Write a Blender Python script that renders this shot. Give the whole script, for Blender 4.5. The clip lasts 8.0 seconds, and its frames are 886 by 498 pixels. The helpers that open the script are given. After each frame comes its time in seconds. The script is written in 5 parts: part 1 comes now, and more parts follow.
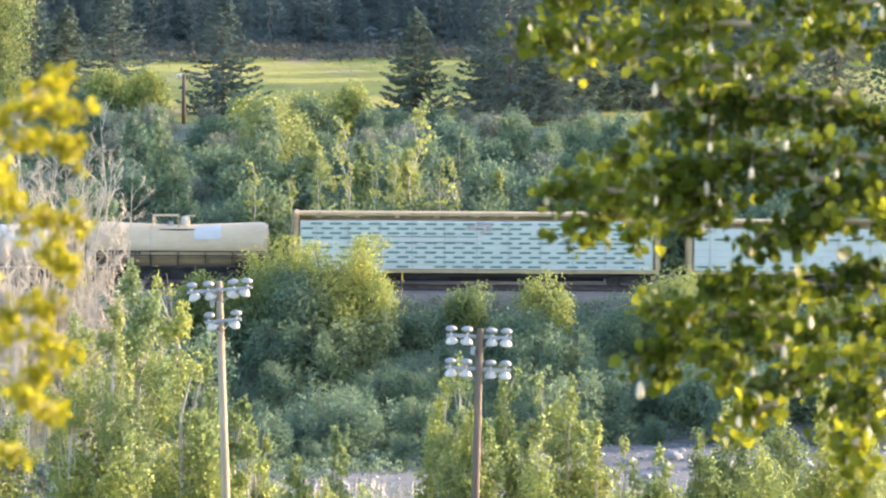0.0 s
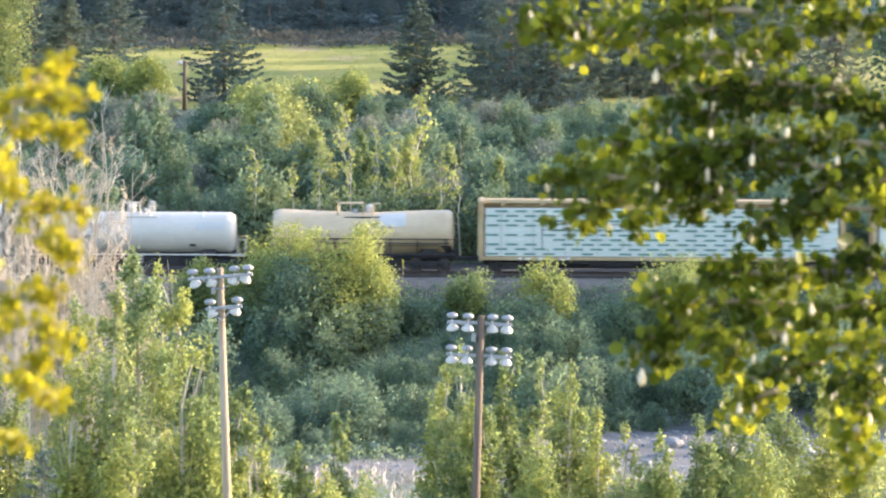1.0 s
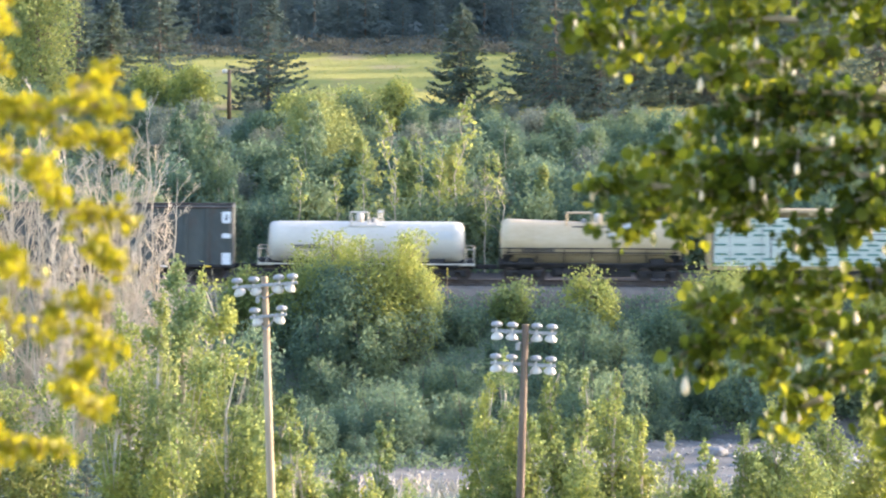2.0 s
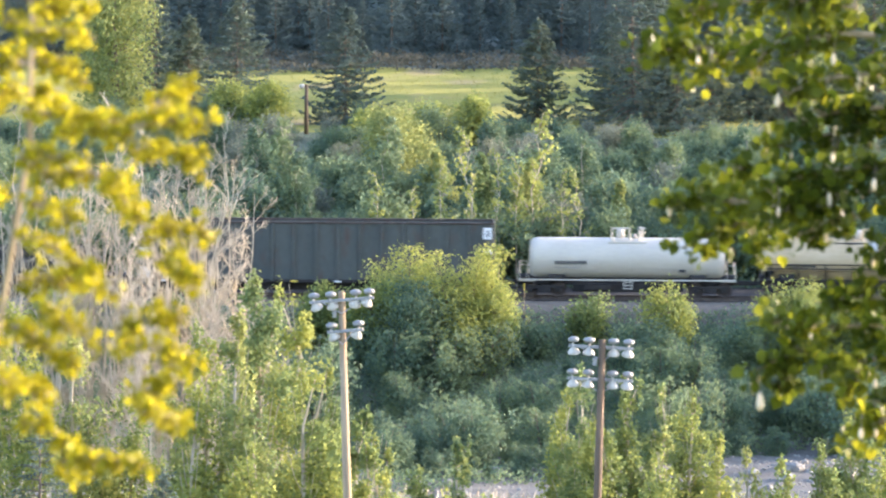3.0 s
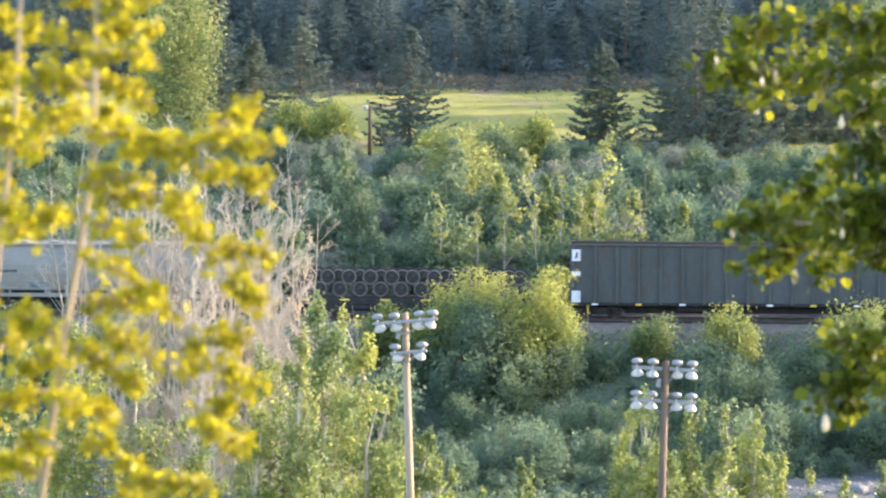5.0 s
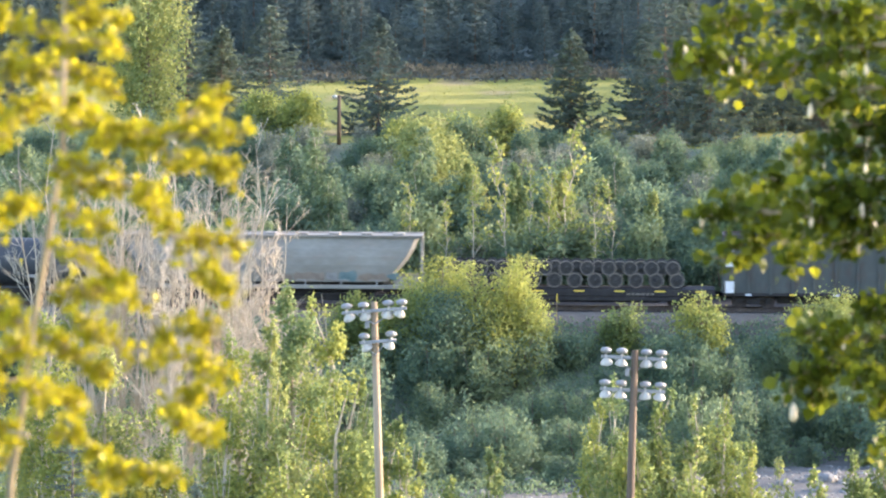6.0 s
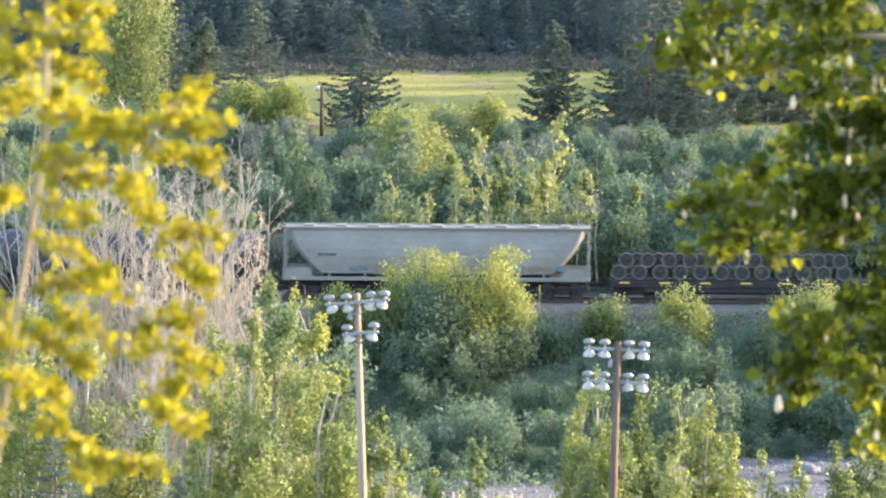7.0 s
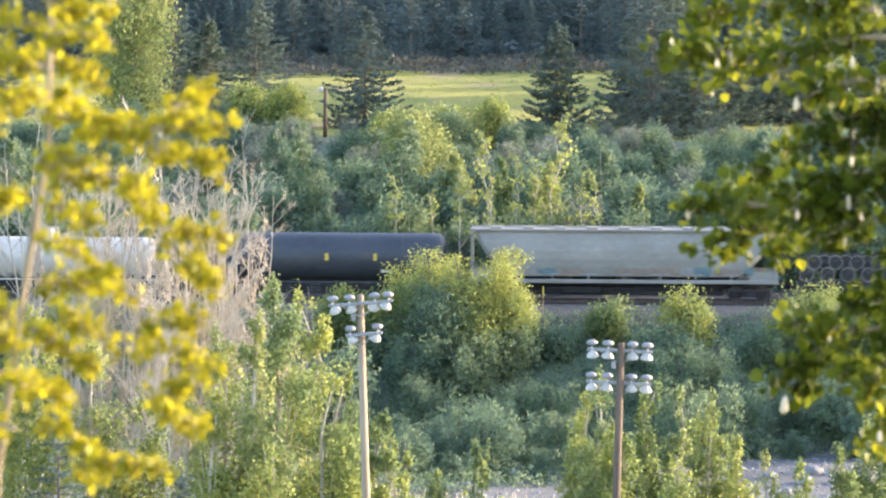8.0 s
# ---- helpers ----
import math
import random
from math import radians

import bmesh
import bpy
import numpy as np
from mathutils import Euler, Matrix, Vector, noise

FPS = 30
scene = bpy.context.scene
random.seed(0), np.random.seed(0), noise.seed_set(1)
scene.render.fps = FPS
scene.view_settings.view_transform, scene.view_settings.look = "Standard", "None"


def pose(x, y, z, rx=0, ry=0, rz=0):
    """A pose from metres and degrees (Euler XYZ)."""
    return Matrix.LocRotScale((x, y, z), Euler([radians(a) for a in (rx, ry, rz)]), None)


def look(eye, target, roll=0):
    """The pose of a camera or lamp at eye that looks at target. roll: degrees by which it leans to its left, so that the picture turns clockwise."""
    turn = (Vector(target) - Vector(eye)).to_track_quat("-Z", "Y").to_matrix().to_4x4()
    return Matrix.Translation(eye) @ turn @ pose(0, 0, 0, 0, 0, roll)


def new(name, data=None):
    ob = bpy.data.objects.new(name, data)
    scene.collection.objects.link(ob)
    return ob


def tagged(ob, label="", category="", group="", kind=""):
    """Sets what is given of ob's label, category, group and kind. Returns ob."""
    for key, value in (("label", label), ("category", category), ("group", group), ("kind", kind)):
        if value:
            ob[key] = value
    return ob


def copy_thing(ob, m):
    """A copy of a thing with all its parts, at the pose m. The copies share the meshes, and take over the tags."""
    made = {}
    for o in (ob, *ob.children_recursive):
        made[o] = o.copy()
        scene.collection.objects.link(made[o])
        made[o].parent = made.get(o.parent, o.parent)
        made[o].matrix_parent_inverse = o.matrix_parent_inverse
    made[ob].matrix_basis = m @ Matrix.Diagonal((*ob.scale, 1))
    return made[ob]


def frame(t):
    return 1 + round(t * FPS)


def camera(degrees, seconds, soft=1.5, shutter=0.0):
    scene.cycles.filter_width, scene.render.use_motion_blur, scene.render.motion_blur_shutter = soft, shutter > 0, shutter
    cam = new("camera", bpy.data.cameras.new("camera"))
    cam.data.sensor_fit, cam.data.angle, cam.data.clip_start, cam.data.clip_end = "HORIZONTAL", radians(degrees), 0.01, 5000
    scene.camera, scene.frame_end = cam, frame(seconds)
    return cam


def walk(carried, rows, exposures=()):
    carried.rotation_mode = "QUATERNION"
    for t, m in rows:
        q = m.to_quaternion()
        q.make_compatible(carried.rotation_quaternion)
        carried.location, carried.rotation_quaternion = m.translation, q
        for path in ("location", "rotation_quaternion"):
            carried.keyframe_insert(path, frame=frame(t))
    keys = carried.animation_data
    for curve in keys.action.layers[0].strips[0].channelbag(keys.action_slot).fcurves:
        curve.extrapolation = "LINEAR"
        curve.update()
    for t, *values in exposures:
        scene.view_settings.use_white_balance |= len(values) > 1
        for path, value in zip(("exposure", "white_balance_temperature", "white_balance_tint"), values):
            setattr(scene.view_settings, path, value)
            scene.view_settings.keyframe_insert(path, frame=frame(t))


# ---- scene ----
# A long lens on a bluff, turned by hand, looks across a river valley at a freight train.
EYE = 42.0
cam = camera(8.0, 8.0, soft=2.1, shutter=0.4)
cam.data.dof.use_dof = True
cam.data.dof.focus_distance = 390.0
cam.data.dof.aperture_fstop = 9.5
# seconds, yaw, pitch in degrees
TURNS = [
    (0.00, 0.0000, -4.8000),
    (0.25, -0.1022, -4.8664),
    (0.50, -0.1916, -4.9058),
    (0.75, -0.1022, -4.9150),
    (1.00, 0.0077, -4.9201),
    (1.20, 0.0971, -4.9022),
    (2.30, 0.6490, -4.7826),
    (2.50, 0.8605, -4.7366),
    (2.75, 1.0117, -4.7336),
    (3.00, 1.1088, -4.7106),
    (3.25, 1.3591, -4.6518),
    (3.50, 1.5787, -4.6135),
    (3.75, 1.7012, -4.5905),
    (4.00, 1.8595, -4.5547),
    (4.25, 1.9871, -4.5343),
    (4.50, 2.0509, -4.5164),
    (4.75, 1.9259, -4.5087),
    (5.00, 1.6859, -4.5205),
    (5.20, 1.5634, -4.5496),
    (6.30, 1.3438, -4.6569),
    (6.50, 1.2774, -4.6850),
    (6.75, 1.2416, -4.6850),
    (7.00, 1.2493, -4.6927),
    (7.50, 1.2825, -4.6365),
    (7.75, 1.2518, -4.6518),
    (8.00, 1.2799, -4.6825),
]
walk(cam, [(t, pose(0, 0, EYE, 90 + p, -0.3, y)) for t, y, p in TURNS], [(0.0, 2.58, 5850, 23), (8.0, 2.58, 5850, 23)])

# ---- light: low evening sun from the side, open sky ----
SUN_EL, SUN_AZ = 12.0, 70.0      # degrees; azimuth clockwise from the view axis
world = bpy.data.worlds.new("sky")
scene.world = world
world.use_nodes = True
wn = world.node_tree.nodes
sky = wn.new("ShaderNodeTexSky")
sky.sky_type = "NISHITA"
sky.sun_disc = False
sky.sun_elevation = radians(SUN_EL)
sky.sun_rotation = radians(SUN_AZ)
sky.dust_density = 2.0
wn["Background"].inputs["Strength"].default_value = 0.15
world.node_tree.links.new(sky.outputs[0], wn["Background"].inputs[0])
sun = new("sun", bpy.data.lights.new("sun", "SUN"))
sun.data.energy = 2.1
sun.data.angle = radians(0.6)
sun.data.color = (1.0, 0.83, 0.58)
az, el = radians(SUN_AZ), radians(SUN_EL)
sun.matrix_world = look((100 * math.sin(az) * math.cos(el), 100 * math.cos(az) * math.cos(el), 100 * math.sin(el) + 20), (0, 0, 20))


# ---- materials ----
def mat_new(name):
    m = bpy.data.materials.new(name)
    m.use_nodes = True
    nt = m.node_tree
    return m, nt, nt.nodes, nt.nodes["Principled BSDF"]


def ramp_of(nt, stops):
    r = nt.nodes.new("ShaderNodeValToRGB")
    while len(r.color_ramp.elements) < len(stops):
        r.color_ramp.elements.new(0.5)
    for e, (p, c) in zip(r.color_ramp.elements, stops):
        e.position, e.color = p, (*c, 1)
    return r


def surface(name, c1, c2, scale=2.0, rough=0.7, metal=0.0, bump=0.2, fine=8.0, stretch=(1, 1, 1), dirt=None, dirt_amount=0.0):
    """Two colours mixed by coarse and fine noise, with bump; dirt adds a third colour in blotches."""
    m, nt, n, b = mat_new(name)
    tc, mp = n.new("ShaderNodeTexCoord"), n.new("ShaderNodeMapping")
    mp.inputs["Scale"].default_value = stretch
    nt.links.new(tc.outputs["Object"], mp.inputs["Vector"])
    n1, n2 = n.new("ShaderNodeTexNoise"), n.new("ShaderNodeTexNoise")
    n1.inputs["Scale"].default_value, n1.inputs["Detail"].default_value = scale, 5
    n2.inputs["Scale"].default_value, n2.inputs["Detail"].default_value = scale * fine, 4
    for q in (n1, n2):
        nt.links.new(mp.outputs[0], q.inputs["Vector"])
    add = n.new("ShaderNodeMath")
    add.operation = "MULTIPLY_ADD"
    add.inputs[1].default_value = 0.45
    nt.links.new(n2.outputs[0], add.inputs[0])
    nt.links.new(n1.outputs[0], add.inputs[2])
    r = ramp_of(nt, [(0.5, c1), (0.95, c2)])
    nt.links.new(add.outputs[0], r.inputs[0])
    col = r.outputs[0]
    if dirt:
        n3 = n.new("ShaderNodeTexNoise")
        n3.inputs["Scale"].default_value, n3.inputs["Detail"].default_value = scale * 2.3, 8
        nt.links.new(mp.outputs[0], n3.inputs["Vector"])
        r3 = ramp_of(nt, [(0.62 - 0.25 * dirt_amount, (0, 0, 0)), (0.78, (1, 1, 1))])
        nt.links.new(n3.outputs[0], r3.inputs[0])
        mx = n.new("ShaderNodeMix")
        mx.data_type = "RGBA"
        nt.links.new(r3.outputs[0], mx.inputs[0])
        nt.links.new(col, mx.inputs[6])
        mx.inputs[7].default_value = (*dirt, 1)
        col = mx.outputs[2]
    nt.links.new(col, b.inputs["Base Color"])
    b.inputs["Roughness"].default_value, b.inputs["Metallic"].default_value = rough, metal
    if bump:
        bp = n.new("ShaderNodeBump")
        bp.inputs["Strength"].default_value, bp.inputs["Distance"].default_value = bump, 0.05
        nt.links.new(add.outputs[0], bp.inputs["Height"])
        nt.links.new(bp.outputs[0], b.inputs["Normal"])
    return m


def foliage(name, dark, mid, light, through_light=0.4, rough=0.5, gloss=0.3):
    """Leaves: each leaf takes its own shade; part of the light passes through."""
    m, nt, n, b = mat_new(name)
    g, oi = n.new("ShaderNodeNewGeometry"), n.new("ShaderNodeObjectInfo")
    tc, cl = n.new("ShaderNodeTexCoord"), n.new("ShaderNodeTexNoise")
    cl.inputs["Scale"].default_value, cl.inputs["Detail"].default_value = 0.6, 2
    nt.links.new(tc.outputs["Object"], cl.inputs["Vector"])
    a1 = n.new("ShaderNodeMath")
    a1.operation = "MULTIPLY_ADD"
    a1.inputs[1].default_value = 0.35
    nt.links.new(g.outputs["Random Per Island"], a1.inputs[0])
    a0 = n.new("ShaderNodeMath")
    a0.operation = "MULTIPLY_ADD"
    a0.inputs[1].default_value = 0.35
    nt.links.new(oi.outputs["Random"], a0.inputs[0])
    nt.links.new(cl.outputs[0], a0.inputs[2])
    nt.links.new(a0.outputs[0], a1.inputs[2])
    r = ramp_of(nt, [(0.45, dark), (0.8, mid), (1.0, light)])
    nt.links.new(a1.outputs[0], r.inputs[0])
    nt.links.new(r.outputs[0], b.inputs["Base Color"])
    b.inputs["Roughness"].default_value = rough
    b.inputs["Specular IOR Level"].default_value = gloss
    t, mx = n.new("ShaderNodeBsdfTranslucent"), n.new("ShaderNodeMixShader")
    nt.links.new(r.outputs[0], t.inputs[0])
    mx.inputs[0].default_value = through_light
    nt.links.new(b.outputs[0], mx.inputs[1])
    nt.links.new(t.outputs[0], mx.inputs[2])
    nt.links.new(mx.outputs[0], n["Material Output"].inputs[0])
    return m


LEAF_NEAR = foliage("poplar_leaf", (0.045, 0.072, 0.006), (0.155, 0.178, 0.008), (0.37, 0.355, 0.014), 0.6, 0.4, 0.3)
LEAF_YELLOW = foliage("yellow_leaf", (0.16, 0.16, 0.007), (0.34, 0.302, 0.006), (0.45, 0.40, 0.010), 0.55, 0.5, 0.3)
LEAF_FRESH = foliage("fresh_leaf", (0.16, 0.23, 0.105), (0.25, 0.31, 0.12), (0.37, 0.39, 0.13), 0.55, 0.6, 0.2)
# sunlight put into the leaf colour, yellower and lighter than the bush leaf
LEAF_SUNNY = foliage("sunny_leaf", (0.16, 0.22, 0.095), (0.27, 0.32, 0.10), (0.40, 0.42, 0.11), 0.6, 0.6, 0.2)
LEAF_GOLD = foliage("golden_leaf", (0.26, 0.25, 0.05), (0.40, 0.37, 0.05), (0.54, 0.48, 0.06), 0.55, 0.6, 0.2)
# next four: distance haze put into the colour, paler and greyer teal
LEAF_BUSH = foliage("hazed_bush_leaf", (0.12, 0.185, 0.125), (0.16, 0.23, 0.14), (0.225, 0.285, 0.14), 0.5, 0.6, 0.2)
LEAF_GREY = foliage("hazed_willow_leaf", (0.16, 0.20, 0.16), (0.21, 0.24, 0.18), (0.30, 0.31, 0.21), 0.5, 0.6, 0.2)
NEEDLE = foliage("hazed_spruce_needle", (0.105, 0.15, 0.135), (0.135, 0.18, 0.145), (0.18, 0.22, 0.145), 0.45, 0.6, 0.2)
NEEDLE_FAR = foliage("hazed_far_needle", (0.125, 0.17, 0.16), (0.145, 0.195, 0.175), (0.17, 0.215, 0.185), 0.45, 0.7, 0.1)
LEAF_BROWN = foliage("dry_shrub", (0.12, 0.118, 0.085), (0.16, 0.148, 0.105), (0.21, 0.187, 0.13), 0.4, 0.8, 0.1)
LENS = surface("grey_lamp_lens", (0.30, 0.31, 0.32), (0.42, 0.43, 0.44), 8, 0.15, 0.0, 0.02)
BARK = surface("bark", (0.10, 0.08, 0.06), (0.24, 0.20, 0.15), 4, 0.9, 0, 0.6, 6, (1, 1, 0.25))
BARK_YOUNG = surface("young_tan_bark", (0.22, 0.165, 0.085), (0.37, 0.285, 0.155), 6, 0.8, 0, 0.3, 6, (1, 1, 0.3))
BARK_PALE = surface("pale_bark", (0.36, 0.31, 0.225), (0.56, 0.49, 0.37), 3, 0.9, 0, 0.4, 6, (1, 1, 0.3))
CATKIN = surface("catkin_fluff", (0.70, 0.52, 0.29), (0.86, 0.70, 0.45), 9, 0.8, 0, 0.3)
GRASS = surface("meadow_grass", (0.14, 0.17, 0.022), (0.37, 0.32, 0.045), 0.09, 0.9, 0, 0.5, 9, (1, 0.45, 1), (0.30, 0.22, 0.11), 0.3)
EARTH = surface("earth_and_grass", (0.08, 0.12, 0.07), (0.16, 0.17, 0.10), 0.25, 0.95, 0, 0.6, 9)
FOREST_FLOOR = surface("forest_floor", (0.07, 0.095, 0.078), (0.11, 0.13, 0.10), 0.3, 0.95, 0, 0.6, 9)
BALLAST = surface("ballast", (0.10, 0.088, 0.065), (0.16, 0.142, 0.11), 1.2, 0.95, 0, 0.8, 9)
GRAVEL = surface("river_gravel", (0.105, 0.098, 0.082), (0.185, 0.175, 0.148), 0.8, 0.95, 0, 0.9, 9)
STONE = surface("river_stone", (0.15, 0.145, 0.13), (0.33, 0.32, 0.285), 1.4, 0.85, 0, 0.4)
WOOD_POLE = surface("weathered_pole", (0.25, 0.175, 0.10), (0.45, 0.34, 0.205), 2.5, 0.85, 0, 0.5, 7, (1, 1, 0.06))
WOOD_DARK = surface("tarred_pole", (0.075, 0.05, 0.03), (0.18, 0.125, 0.075), 2.5, 0.85, 0, 0.5, 7, (1, 1, 0.06))
STEEL = surface("galvanised_steel", (0.27, 0.265, 0.26), (0.42, 0.415, 0.40), 6, 0.55, 0.3, 0.1)
LAMP_CAP = surface("grey_lamp_cap", (0.24, 0.232, 0.215), (0.36, 0.35, 0.325), 8, 0.5, 0.1, 0.1)
LAMP_BOWL = surface("white_lamp_bowl", (0.48, 0.435, 0.36), (0.61, 0.56, 0.47), 8, 0.3, 0.0, 0.05)
TANK_CREAM = surface("cream_tank_paint", (0.46, 0.345, 0.185), (0.55, 0.435, 0.265), 0.7, 0.45, 0, 0.05, 8, (0.4, 1, 1), (0.42, 0.33, 0.22), 0.15)
TANK_WHITE = surface("white_tank_paint", (0.50, 0.455, 0.36), (0.585, 0.54, 0.44), 0.7, 0.45, 0, 0.05, 8, (0.4, 1, 1), (0.52, 0.48, 0.42), 0.15)
TANK_BLACK = surface("black_tank_paint", (0.034, 0.040, 0.044), (0.058, 0.062, 0.064), 0.7, 0.5, 0, 0.05, 8, (0.4, 1, 1), (0.08, 0.07, 0.06), 0.2)
HOPPER_GREY = surface("grey_hopper_paint", (0.225, 0.212, 0.172), (0.315, 0.30, 0.25), 0.6, 0.55, 0, 0.06, 8, (0.5, 1, 1), (0.30, 0.24, 0.19), 0.2)
GONDOLA = surface("dark_gondola_paint", (0.062, 0.07, 0.062), (0.09, 0.098, 0.085), 0.8, 0.7, 0, 0.1, 8, (1, 1, 0.4), (0.09, 0.06, 0.045), 0.3)
# grime of the underframes; on the track bed it stands in for shade
UNDER = surface("underframe_grime_and_shade", (0.022, 0.021, 0.020), (0.05, 0.045, 0.04), 2, 0.85, 0.1, 0.3)
RUST = surface("rusty_wheel_steel", (0.06, 0.048, 0.04), (0.12, 0.095, 0.08), 3, 0.7, 0.4, 0.2)
WHEEL_FACE = surface("grey_wheel_face", (0.035, 0.034, 0.032), (0.07, 0.066, 0.06), 4, 0.6, 0.4, 0.2)
WRAP = surface("white_lumber_wrap", (0.50, 0.54, 0.44), (0.58, 0.61, 0.52), 1.2, 0.4, 0, 0.25, 5, (0.6, 1, 1.5))
WRAP_PRINT = surface("green_print_on_wrap", (0.08, 0.19, 0.14), (0.14, 0.26, 0.20), 2.5, 0.5, 0, 0.0)
CAR_YELLOW = surface("ochre_car_paint", (0.35, 0.245, 0.11), (0.47, 0.36, 0.19), 1.0, 0.6, 0, 0.1, 8, (1, 1, 1), (0.2, 0.14, 0.09), 0.2)
MARK_WHITE = surface("white_marking", (0.70, 0.70, 0.68), (0.80, 0.80, 0.78), 3, 0.6, 0, 0.0)
MARK_DARK = surface("dark_marking", (0.03, 0.03, 0.03), (0.06, 0.06, 0.06), 3, 0.6, 0, 0.0)
MARK_BLUE = surface("pale_blue_panel", (0.45, 0.435, 0.375), (0.52, 0.505, 0.44), 2, 0.5, 0, 0.0)
MARK_YELLOW = surface("yellow_reflector", (0.72, 0.50, 0.05), (0.80, 0.58, 0.08), 3, 0.4, 0, 0.0)
RIM_TAN = surface("tan_wheel_rim", (0.14, 0.12, 0.095), (0.23, 0.20, 0.16), 3, 0.6, 0.2, 0.2)
PAINT_ORANGE = surface("faded_orange_spray", (0.23, 0.18, 0.135), (0.31, 0.25, 0.19), 2, 0.6, 0, 0.0)
PAINT_TEAL = surface("faded_teal_spray", (0.11, 0.18, 0.18), (0.18, 0.25, 0.245), 2, 0.6, 0, 0.0)
TORN = surface("torn_wrap_wood", (0.34, 0.27, 0.23), (0.50, 0.43, 0.38), 3, 0.8, 0, 0.1)
TIE = surface("creosote_tie", (0.05, 0.04, 0.03), (0.12, 0.09, 0.07), 2, 0.9, 0, 0.4)
RAIL = surface("worn_rail", (0.09, 0.07, 0.06), (0.16, 0.13, 0.11), 2, 0.45, 0.7, 0.1)


# ---- mesh helpers ----
def part(name, bm, material, parent, label=""):
    me = bpy.data.meshes.new(name)
    bm.to_mesh(me)
    bm.free()
    me.materials.append(material)
    ob = new(name, me)
    ob.parent = parent
    if label:
        ob["label"] = label
    return ob


def smooth(ob):
    for p in ob.data.polygons:
        p.use_smooth = True
    return ob


def box(bm, x0, x1, y0, y1, z0, z1, bevel=0.0):
    v = [bm.verts.new((x, y, z)) for x in (x0, x1) for y in (y0, y1) for z in (z0, z1)]
    fs = [bm.faces.new([v[i] for i in q]) for q in ((0, 1, 3, 2), (4, 6, 7, 5), (0, 4, 5, 1), (2, 3, 7, 6), (0, 2, 6, 4), (1, 5, 7, 3))]
    if bevel:
        bmesh.ops.bevel(bm, geom=list({e for f in fs for e in f.edges}), offset=bevel, segments=1, affect="EDGES")
    return bm


def tube(bm, pts, radii, seg=8):
    """A tapered tube through points, with closed ends."""
    rings = []
    for i, p in enumerate(pts):
        a, b = Vector(pts[max(i - 1, 0)]), Vector(pts[min(i + 1, len(pts) - 1)])
        d = (b - a).normalized()
        u = d.cross(Vector((0, 1, 0)) if abs(d.y) < 0.9 else Vector((1, 0, 0))).normalized()
        w = d.cross(u)
        r = radii[i] if isinstance(radii, (list, tuple)) else radii
        rings.append([bm.verts.new(Vector(p) + r * (math.cos(t) * u + math.sin(t) * w)) for t in (2 * math.pi * k / seg for k in range(seg))])
    for q, s in zip(rings, rings[1:]):
        for k in range(seg):
            bm.faces.new((q[k], q[(k + 1) % seg], s[(k + 1) % seg], s[k]))
    bm.faces.new(rings[0][::-1])
    bm.faces.new(rings[-1])
    return bm


def graft(bm, start, trunk):
    """Joins the tube that begins at vertex number start to the nearest vertex of the trunk."""
    bm.verts.ensure_lookup_table()
    a, b = bm.verts[start], bm.verts[start + 1]
    near = min((bm.verts[i] for i in range(trunk)), key=lambda v: (v.co - a.co).length_squared)
    bm.faces.new((a, b, near))


def lathe_x(bm, prof, seg=32, zc=0.0):
    """A body turned round an axis along x: prof is (x, radius)."""
    rings = []
    for x, r in prof:
        rings.append([bm.verts.new((x, r * math.cos(t), zc + r * math.sin(t))) for t in (2 * math.pi * k / seg for k in range(seg))])
    for q, s in zip(rings, rings[1:]):
        for k in range(seg):
            bm.faces.new((q[k], q[(k + 1) % seg], s[(k + 1) % seg], s[k]))
    bm.faces.new(rings[0][::-1])
    bm.faces.new(rings[-1])
    return bm


def lathe_z(bm, prof, seg=14, c=(0, 0, 0)):
    rings = []
    for z, r in prof:
        rings.append([bm.verts.new((c[0] + r * math.cos(t), c[1] + r * math.sin(t), c[2] + z)) for t in (2 * math.pi * k / seg for k in range(seg))])
    for q, s in zip(rings, rings[1:]):
        for k in range(seg):
            bm.faces.new((q[k], q[(k + 1) % seg], s[(k + 1) % seg], s[k]))
    bm.faces.new(rings[0][::-1])
    bm.faces.new(rings[-1])
    return bm


def disc_y(bm, x, y0, y1, z, prof, seg=20):
    """A wheel-like body on an axis along y: prof is (share of the way from y0 to y1, radius)."""
    rings = []
    for f, r in prof:
        rings.append([bm.verts.new((x + r * math.cos(t), y0 + (y1 - y0) * f, z + r * math.sin(t))) for t in (2 * math.pi * k / seg for k in range(seg))])
    for q, s in zip(rings, rings[1:]):
        for k in range(seg):
            bm.faces.new((q[k], q[(k + 1) % seg], s[(k + 1) % seg], s[k]))
    bm.faces.new(rings[0][::-1])
    bm.faces.new(rings[-1])
    return bm


def mesh_np(name, verts, faces, material, parent=None, label=""):
    """A mesh from arrays: verts (n, 3), faces (m, k)."""
    me = bpy.data.meshes.new(name)
    k = faces.shape[1]
    me.vertices.add(len(verts))
    me.vertices.foreach_set("co", np.ascontiguousarray(verts, dtype=np.float32).ravel())
    me.loops.add(faces.size)
    me.loops.foreach_set("vertex_index", np.ascontiguousarray(faces, dtype=np.int32).ravel())
    me.polygons.add(len(faces))
    me.polygons.foreach_set("loop_start", np.arange(0, faces.size, k, dtype=np.int32))
    me.update(calc_edges=True)
    me.materials.append(material)
    ob = new(name, me)
    ob.parent = parent
    if label:
        ob["label"] = label
    return ob


